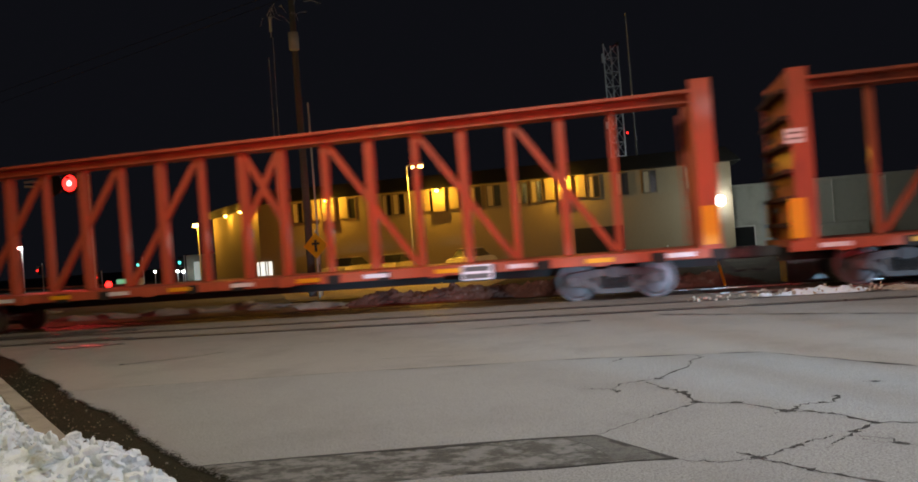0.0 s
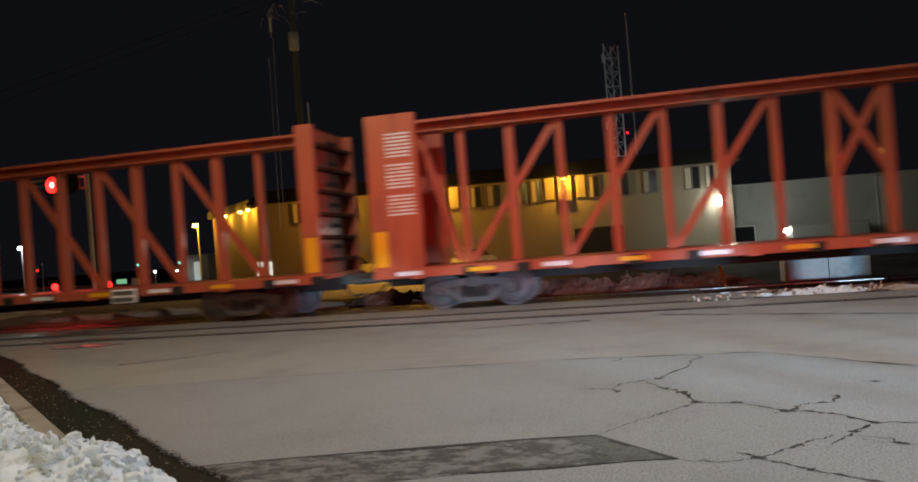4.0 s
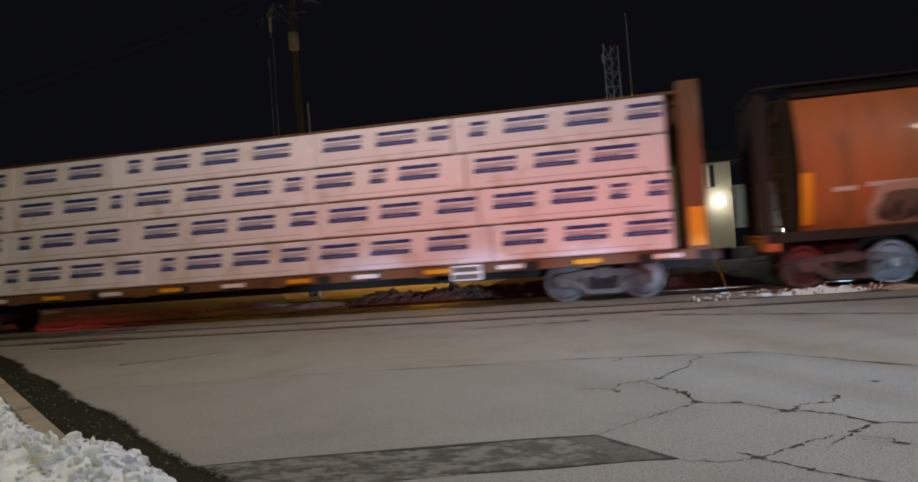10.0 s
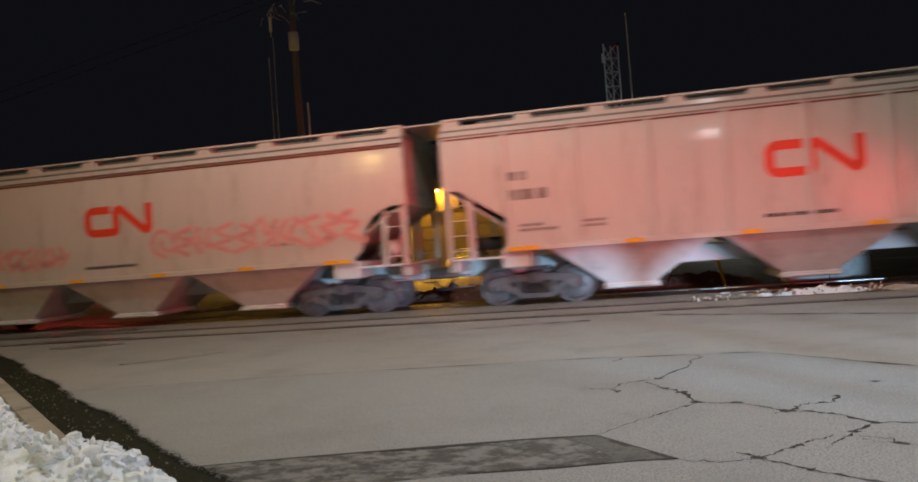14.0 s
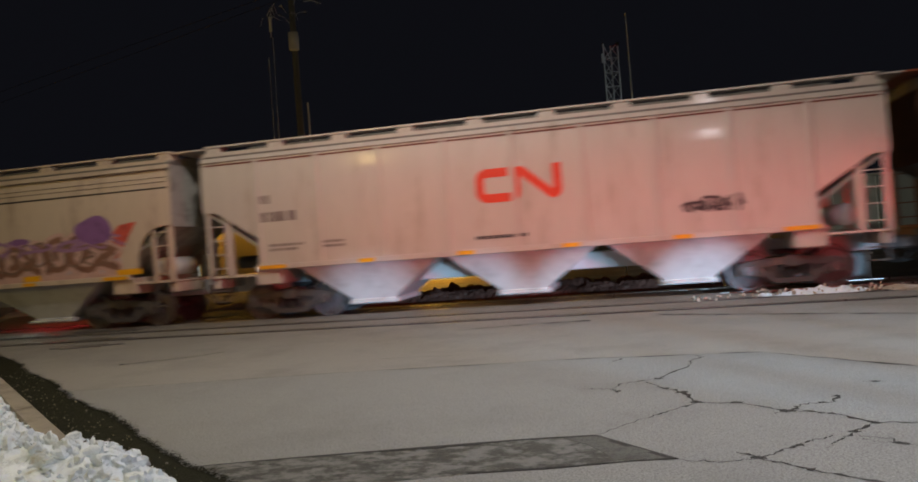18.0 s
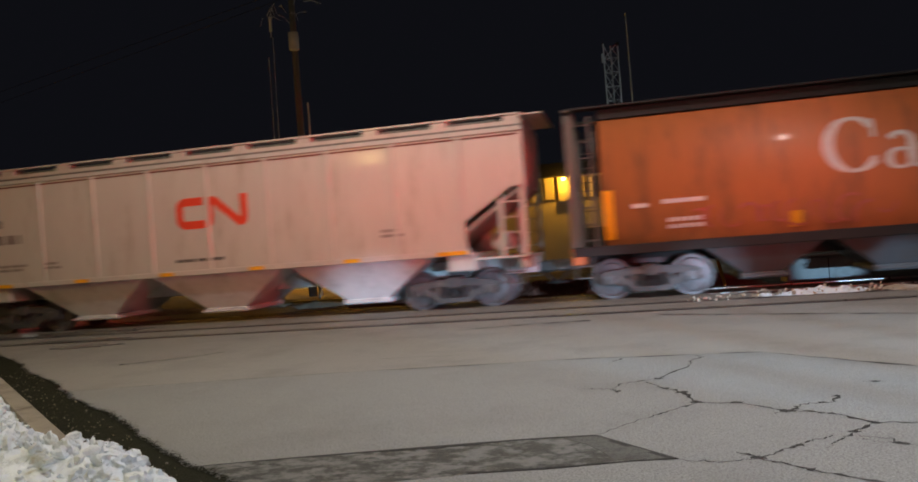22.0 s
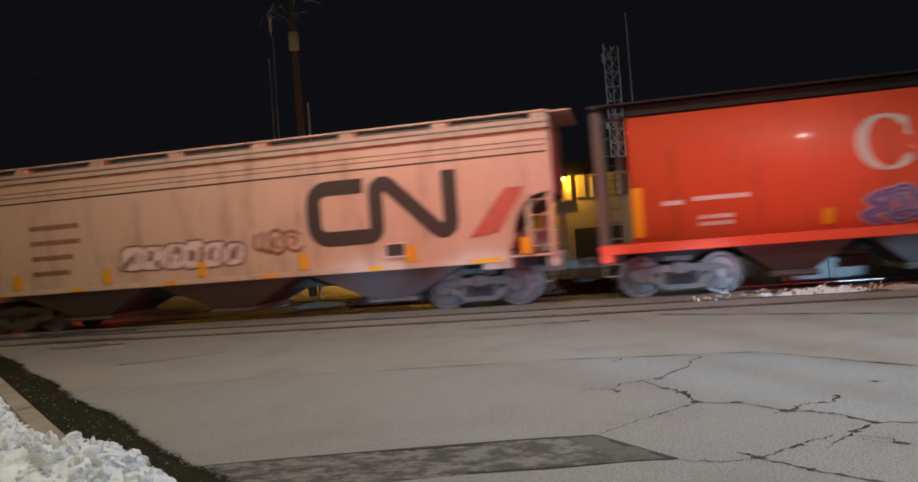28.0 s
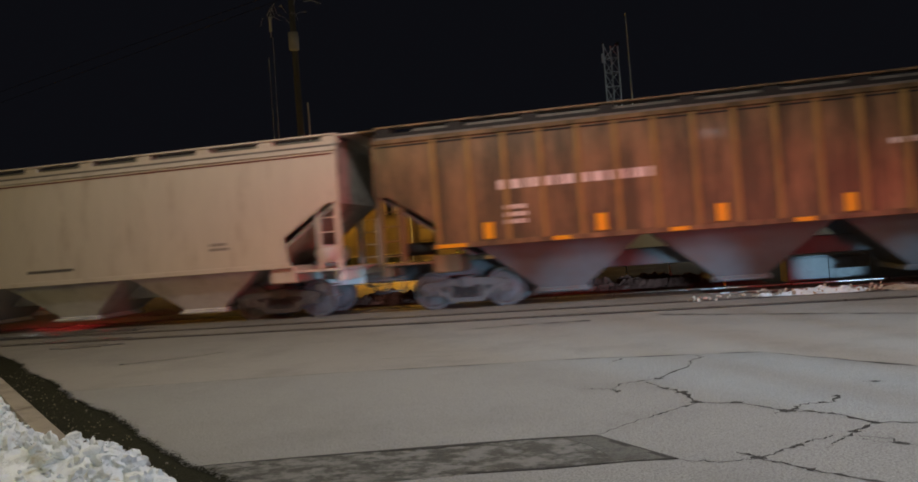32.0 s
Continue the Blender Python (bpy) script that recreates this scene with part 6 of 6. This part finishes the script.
# poles and masts
pole = thing("utility_pole", "tall weathered wooden utility pole with transformer and wires", "utility pole", (-13.1, 30.0, -0.16))
part("shaft", Shape().rod((0, 0, 0), (0, 0, 14.5), 0.17, 12, 0.12), WOOD, pole, smooth=True)
part("transformer", Shape().rod((0.12, -0.33, 10.3), (0.12, -0.33, 11.0), 0.21, 14), GALV_POST, pole, "grey transformer can", smooth=True)
for z in (13.0, 12.75):
    part("crossarm", bx(-1.2, 1.2, -0.22, -0.12, z, z + 0.12), WOOD, pole)
    for x in (-1.1, -0.6, 0.6, 1.1):
        part("insulator", Shape().rod((x, -0.17, z + 0.12), (x, -0.17, z + 0.28), 0.05, 8), GALV_POST, pole)
part("conduit", Shape().rod((0.42, -0.05, 0), (0.42, -0.05, 8.1), 0.045, 8), GALV_POST, pole)
part("wire", Shape().rod((-1.1, -0.17, 12.7), (-40, 14, 12.2), 0.012, 5).rod((0.6, -0.17, 12.7), (-40, 16, 12.2), 0.012, 5).rod((1.1, -0.17, 12.7), (45, 4, 12.8), 0.012, 5), DARK, pole, "sagging overhead wires")
part("wire", Shape().rod((-0.9, -0.1, 11.0), (-1.0, -0.1, 4.0), 0.010, 5).rod((-1.15, -0.1, 10.2), (-1.2, -0.1, 3.0), 0.010, 5), GALV_POST, pole, "slack hanging wires")
part("insulator", Shape().rod((-0.95, -0.15, 11.25), (-0.95, -0.15, 11.8), 0.07, 8).rod((-0.95, -0.15, 11.0), (-0.95, -0.15, 11.25), 0.02, 6), GALV_POST, pole, "pale hanging insulator")
rnd = random.Random(31)
for k in range(16):
    a = Vector((rnd.uniform(-1.3, 0.7), -0.15, 12.0 + rnd.uniform(-0.2, 0.3)))
    b = a + Vector((rnd.uniform(-0.7, 0.7), rnd.uniform(-0.2, 0.2), rnd.uniform(-0.45, 0.5)))
    part("lead", Shape().rod(a, (a + b) / 2 + Vector((0, 0, 0.09)), 0.014, 5).rod((a + b) / 2 + Vector((0, 0, 0.09)), b, 0.012, 5), GALV_POST, pole, "loose connecting lead" if k == 0 else "")

TOWER_GREY = mat("dull_tower_steel", (0.50, 0.53, 0.55), 0.6, 0.1, var=0.2, scale=6)
tower = thing("lattice_tower", "grey steel lattice radio tower with red beacon", "radio tower", (-0.45, 70.0, -0.16))
LEGS = [(-0.62, -0.4), (0.62, -0.4), (0.0, 0.68)]
for x, y in LEGS:
    part("leg", Shape().rod((x, y, 0), (x, y, 18.6 if x < 0.1 else 18.3), 0.07, 8), TOWER_GREY, tower)
for k in range(14):
    z = 1.0 + 1.25 * k
    for i in range(3):
        a, b = LEGS[i], LEGS[(i + 1) % 3]
        part("lattice", Shape().rod((*a, z), (*b, z + 1.25), 0.035, 5).rod((*b, z), (*a, z), 0.03, 5), TOWER_GREY, tower)
part("antenna", Shape().rod((-0.75, -0.5, 16.9), (-0.75, -0.5, 17.7), 0.1, 8).rod((-0.8, -0.5, 11.0), (-0.8, -0.5, 11.6), 0.12, 8), TOWER_GREY, tower)
part("beacon", Shape().rod((0.9, -0.5, 10.4), (0.9, -0.5, 10.55), 0.07, 10), LAMP_RED, tower, "small red warning beacon")
mast = thing("radio_mast", "thin grey radio mast", "mast", (1.0, 60.0, -0.16))
part("shaft", Shape().rod((0, 0, 0), (-0.08, 0, 18.4), 0.075, 8, 0.04), GALV_POST, mast)

sl = thing("street_lamp", "sodium street lamp on a thin post", "street lamp", (-12.95, 45.0, -0.16))
part("post", Shape().rod((0, 0, 0), (0, 0, 6.75), 0.07, 8, 0.05), GALV_POST, sl)
part("arm", Shape().rod((0, 0, 6.72), (0.35, -0.1, 6.78), 0.035, 8), GALV_POST, sl)
part("head", bx(0.25, 1.1, -0.25, 0.05, 6.70, 6.90, b=0.06), GALV_POST, sl)
part("lens", bx(0.32, 1.05, -0.22, 0.02, 6.55, 6.70, b=0.05), LAMP_SODIUM, sl, "glowing amber lens")
lamp("street_lamp_light", "SPOT", (-12.3, 44.8, 6.4), 3800, SODIUM, (-12.5, 43.0, 0), 0.15, 140, 0.6)

sig = thing("crossing_signal", "cantilever crossing signal with red flashing lamps", "crossing signal", (-25.9, 33.0, -0.16))
part("mast", Shape().rod((0, 0, 0), (0, 0, 6.6), 0.11, 10), GALV_POST, sig)
part("arm", Shape().rod((0, 0, 6.5), (-3.6, 0, 6.5), 0.06, 8).rod((0, 0, 5.9), (-3.6, 0, 6.3), 0.05, 8), GALV_POST, sig)
FLASHERS = []


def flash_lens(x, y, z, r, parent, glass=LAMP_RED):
    """A lens that is lit on its front and dark on its back; it turns over in place of switching on and off."""
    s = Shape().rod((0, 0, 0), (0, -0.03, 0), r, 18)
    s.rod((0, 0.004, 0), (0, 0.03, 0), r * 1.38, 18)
    # hot core on a dimmer disc puts the lamp's glare into the lens
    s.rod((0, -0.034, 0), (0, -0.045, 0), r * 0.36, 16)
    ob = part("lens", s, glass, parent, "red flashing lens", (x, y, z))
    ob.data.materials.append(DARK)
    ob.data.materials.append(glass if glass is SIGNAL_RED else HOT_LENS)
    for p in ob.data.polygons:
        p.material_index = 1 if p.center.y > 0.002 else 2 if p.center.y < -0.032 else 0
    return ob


for x in (-1.72, -0.74):
    lb = part("backplate", Shape().rod((x, -0.1, 6.18), (x, -0.12, 6.18), 0.46, 20), DARK, sig, "round black backplate")
    part("hood", Shape().rod((x, -0.12, 6.46), (x, -0.5, 6.46), 0.05, 8), DARK, lb, "short black hood")
    # oversize lens stands in for the glare round the lamp
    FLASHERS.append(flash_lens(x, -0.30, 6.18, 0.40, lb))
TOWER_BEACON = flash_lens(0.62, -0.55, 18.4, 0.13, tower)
# the signal on the near side of the track, out of view, facing the train
near_signal = thing("crossing_signal", "crossing signal with hooded red flashing lamps beside the road", "crossing signal", (8.5, 5.0, 0.0))
part("mast", Shape().rod((0.3, -0.3, 0), (0.3, -0.3, 4.6), 0.08, 10), GALV_POST, near_signal)
NEAR_FLASH = []
for z, r, turn in ((2.9, 0.12, -113), (3.5, 0.06, -134)):
    # hood plates are sized to keep the red light off the ground
    head = part("head", Shape().box(-0.30, 0.30, 0.24, 0.27, -0.26, 0.26).box(-0.33, -0.30, -0.60, 0.27, -0.26, 0.26).box(0.30, 0.33, -0.60, 0.27, -0.26, 0.26).box(-0.30, 0.30, -0.85, 0.24, 0.16, 0.19).box(-0.30, 0.30, -0.95, -0.20, -0.09, -0.06).box(-0.30, 0.30, -0.23, -0.20, -0.22, -0.09).box(-0.30, 0.30, -0.20, 0.24, -0.22, -0.19), DARK, near_signal, "black hooded lamp head", (0, 0, z))
    head.rotation_euler.z = radians(turn)
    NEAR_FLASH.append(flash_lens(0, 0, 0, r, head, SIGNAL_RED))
gate = thing("crossing_gate", "lowered crossing gate arm with red lights", "crossing gate", (-24.0, 33.0, -0.16))
part("arm", Shape().rod((0.5, 0, 1.0), (-7.5, 0, 1.2), 0.04, 8), TRIM, gate)
part("stand", bx(0.3, 0.7, -0.2, 0.2, 0, 1.3, b=0.03), GALV_POST, gate)
for x, z in ((-1.05, 1.05), (-4.1, 1.12)):
    part("arm_light", Shape().rod((x, -0.02, z + 0.02), (x, -0.12, z + 0.02), 0.17, 12), LAMP_RED, gate, "red arm light")

lamp("flasher_light", "SPOT", (-27.1, 32.6, 6.0), 1500, RED, (-13.5, 15.5, 0.0), 0.2, 24, 1.0)
lamp("gate_light", "POINT", (-25.1, 32.7, 0.95), 5, RED, size=0.1)
lamp("gate_light", "POINT", (-28.1, 32.7, 1.0), 5, RED, size=0.1)

# the street far off: signals, lamps, lit shop front
for x, y, z, m in ((-70.96, 78.0, 5.2, LAMP_WHITE), (-36.58, 60.0, 5.0, LAMP_SODIUM)):
    q = thing("street_lamp", "distant street lamp on a tall post", "street lamp", (x, y, -0.16))
    part("post", Shape().rod((0.1, 0.1, 0), (0.1, 0.1, z + 0.3), 0.07, 8), GALV_POST, q)
    part("arm", Shape().rod((0.1, 0.1, z + 0.3), (0, -0.1, z + 0.25), 0.04, 8), GALV_POST, q)
    part("lens", Shape().rod((0, -0.1, z), (0, -0.1, z + 0.25), 0.22, 10), m, q, "glowing lens")
lamp("far_street_light", "POINT", (-36.58, 59.4, 4.9), 500, SODIUM, size=0.15)
lamp("far_street_light", "POINT", (-70.9, 77.5, 5.2), 500, (0.95, 1.0, 0.95), size=0.15)
for x, z, m in ((-55.2, 2.25, LAMP_GREEN), (-49.87, 2.15, LAMP_GREEN), (-68.7, 2.5, LAMP_RED), (-60.7, 1.15, LAMP_RED)):
    q = thing("traffic_signal", "distant traffic signal on a post", "traffic light", (x, 78.0, -0.16))
    part("post", Shape().rod((0.4, 0.2, 0), (0.4, 0.2, z + 0.8), 0.07, 8), GALV_POST, q)
    hd = part("head", bx(-0.2, 0.2, -0.1, 0.25, z - 0.5, z + 0.6, b=0.04), DARK, q)
    part("lens", Shape().rod((0, -0.12, z), (0, -0.2, z), 0.16 if m is LAMP_GREEN else 0.09, 12), m, hd, "glowing signal lens")
kiosk = thing("kiosk", "small roadside kiosk with a bright doorway", "kiosk", (-48.0, 79.0, -0.16))
part("wall", bx(-1.4, 1.4, -0.6, 1.6, 0, 2.9, b=0.03), PALE_WALL, kiosk)
part("doorway", bx(-0.42, 0.42, -0.66, -0.61, 0.0, 2.1), DIM_ROOM, kiosk, "pale lit doorway")
board = thing("sign_board", "low glowing greenish roadside sign board", "sign", (-57.6, 78.0, -0.16))
part("panel", bx(-0.65, 0.65, -0.06, 0.06, 0.05, 0.75, b=0.02), GREEN_SIGN, board)
part("foot", bx(-0.5, 0.5, -0.1, 0.1, 0.0, 0.05), DARK, board)
for x, z in ((-53.16, 1.36), (-49.6, 1.1), (-50.3, 1.2)):
    q = thing("bollard_lamp", "small white bollard lamp by the far road", "lamp", (x, 78.0, -0.16), "bollard lamps")
    part("post", Shape().rod((0, 0, 0), (0, 0, z - 0.1), 0.05, 8), GALV_POST, q)
    part("lens", Shape().rod((0, 0, z - 0.1), (0, 0, z + 0.1), 0.11, 10), LAMP_WHITE, q, "glowing white lens")

# a yellow diamond warning sign in front of the utility pole
dia = thing("warning_sign", "yellow diamond warning sign with a black symbol", "road sign", (-11.75, 27.5, -0.16))
part("post", Shape().rod((0, 0.03, 0), (0, 0.03, 2.7), 0.035, 8), GALV_POST, dia)
part("plate", Shape().prism([(0, 1.58), (0.5, 2.08), (0, 2.58), (-0.5, 2.08)], -0.012, 0.0, "y"), YELLOW, dia)
part("symbol", Shape().box(-0.05, 0.05, -0.018, -0.014, 1.85, 2.3).box(-0.16, 0.16, -0.018, -0.014, 2.12, 2.2), BLACK_MARK, dia, "black symbol bars")

# trackside: equipment cabinet, markers, parked cars
cab = thing("equipment_cabinet", "pale grey trackside equipment cabinet", "cabinet", (5.0, 22.2, -0.16))
part("body", bx(-1.03, 1.03, -0.5, 0.5, 0, 0.65, b=0.03), GALV, cab)
part("lid", bx(-1.08, 1.08, -0.55, 0.55, 0.65, 0.70, b=0.02), GALV, cab)
part("door_seam", bx(-0.01, 0.01, -0.508, -0.5, 0.06, 0.60), DARK, cab)
mk = thing("marker_post", "leaning yellow marker post in the snow", "marker post", (2.35, 21.2, -0.16))
part("post", Shape().rod((0, 0, 0), (-0.22, 0.0, 1.1), 0.04, 8), YELLOW, mk)
for x, y in ((-0.2, 26.0), (1.2, 26.5)):
    q = thing("marker_post", "thin pale marker stake", "marker post", (x, y, -0.16), "marker stakes")
    part("post", Shape().rod((0, 0, 0), (0, 0, 1.15), 0.035, 8), WHITE_FRAME, q)


def parked_car(x, y, colour, label, turn=0):
    c = thing("parked_car", label, "car", (x, y, -0.16), "parked cars", turn=turn)
    body = [(-2.2, 0.35), (-2.25, 0.62), (-2.1, 0.86), (-1.3, 0.93), (1.0, 0.95), (1.9, 0.85), (2.2, 0.68), (2.22, 0.35)]
    part("body", Shape().prism(body, -0.86, 0.86, "y"), colour, c)
    part("cabin", Shape().add([(-1.35, -0.80, 0.92), (1.05, -0.80, 0.94), (1.05, 0.80, 0.94), (-1.35, 0.80, 0.92), (-0.85, -0.62, 1.42), (0.35, -0.62, 1.44), (0.35, 0.62, 1.44), (-0.85, 0.62, 1.42)], [(0, 1, 5, 4), (1, 2, 6, 5), (2, 3, 7, 6), (3, 0, 4, 7), (3, 2, 1, 0)]), GLASS_DARK, c, "dark side glass")
    part("roof", bx(-0.88, 0.38, -0.64, 0.64, 1.425, 1.47, b=0.02), colour, c)
    for e in (-1, 1):
        for w in (-1.35, 1.35):
            part("wheel", lambda: Shape().lathe([(0.2, -0.1), (0.32, -0.1), (0.32, 0.1), (0.2, 0.1)], 18), DARK, c, at=(w, e * 0.8, 0.32), key="carwheel")
        part("headlight", bx(2.12, 2.23, e * 0.62 - 0.15, e * 0.62 + 0.15, 0.62, 0.74), WHITE_FRAME, c)
    return c


for x, y in ((-17.6, 46.5), (-14.6, 47.2), (-9.6, 46.4)):
    parked_car(x, y, CAR_YELLOW, "parked car under sodium light by the building", 80)
tagged(part("parking_lot", bx(-30, -5.5, 27, 51.9, -0.15, -0.14), TAN_SNOW), "snow-packed car park in front of the building", "car park", kind="structure")
tagged(part("snow_lot", mound(-30.0, -8.0, 37.5, 41.0, 0.5, 12.0, 120, 20, -0.16, 0.12), SNOW), "low snow heap edging the car park", "snow", kind="stuff")
truck = thing("parked_van", "pale delivery van beside the warehouse", "van", (12.5, 54.0, -0.16))
part("body", bx(-2.4, 2.4, -0.95, 0.95, 0.4, 1.35, b=0.12), PALE_WALL, truck)
part("cab", bx(-2.7, -1.6, -0.9, 0.9, 0.4, 1.0, b=0.1), PALE_WALL, truck)
part("work_light", bx(-2.85, -2.5, -1.0, -0.9, 0.9, 1.15, b=0.02), LAMP_WHITE, truck, "glaring white light")


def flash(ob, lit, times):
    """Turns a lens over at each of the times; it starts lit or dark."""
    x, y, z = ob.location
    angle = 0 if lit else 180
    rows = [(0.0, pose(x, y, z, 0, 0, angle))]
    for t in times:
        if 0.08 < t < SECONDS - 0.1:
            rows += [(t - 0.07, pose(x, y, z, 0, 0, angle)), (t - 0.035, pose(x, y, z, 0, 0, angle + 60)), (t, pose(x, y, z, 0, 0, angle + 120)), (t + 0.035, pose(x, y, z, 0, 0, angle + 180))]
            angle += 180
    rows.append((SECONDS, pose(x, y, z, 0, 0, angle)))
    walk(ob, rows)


def motions():
    """The train rolls by at a steady speed; every wheelset turns with it."""
    for ob, s in MOVING:
        y = TRACK
        walk(ob, [(0.0, pose(s, y, 0)), (SECONDS, pose(s - SPEED * SECONDS, y, 0))])
    turn = math.degrees(SPEED / 0.457)
    n = round(SECONDS * FPS)          # rows about 60 degrees of turn apart
    for e in (-1, 1):
        first = WHEELSETS[e][0]
        walk(first, [(SECONDS * k / n, pose(e * BASE, 0, 0.457, 0, -turn * SECONDS * k / n, 0)) for k in range(n + 1)])
        for ob in WHEELSETS[e][1:]:
            ob.rotation_mode = "QUATERNION"
            keys = ob.animation_data_create()
            keys.action = first.animation_data.action
            keys.action_slot = first.animation_data.action_slot

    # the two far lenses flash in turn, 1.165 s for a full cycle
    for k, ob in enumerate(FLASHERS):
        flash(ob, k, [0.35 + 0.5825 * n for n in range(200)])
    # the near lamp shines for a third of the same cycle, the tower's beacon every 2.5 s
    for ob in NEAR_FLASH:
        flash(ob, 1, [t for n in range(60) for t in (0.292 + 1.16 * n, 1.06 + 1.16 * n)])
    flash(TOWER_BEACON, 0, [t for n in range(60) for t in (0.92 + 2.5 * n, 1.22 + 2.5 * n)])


motions()
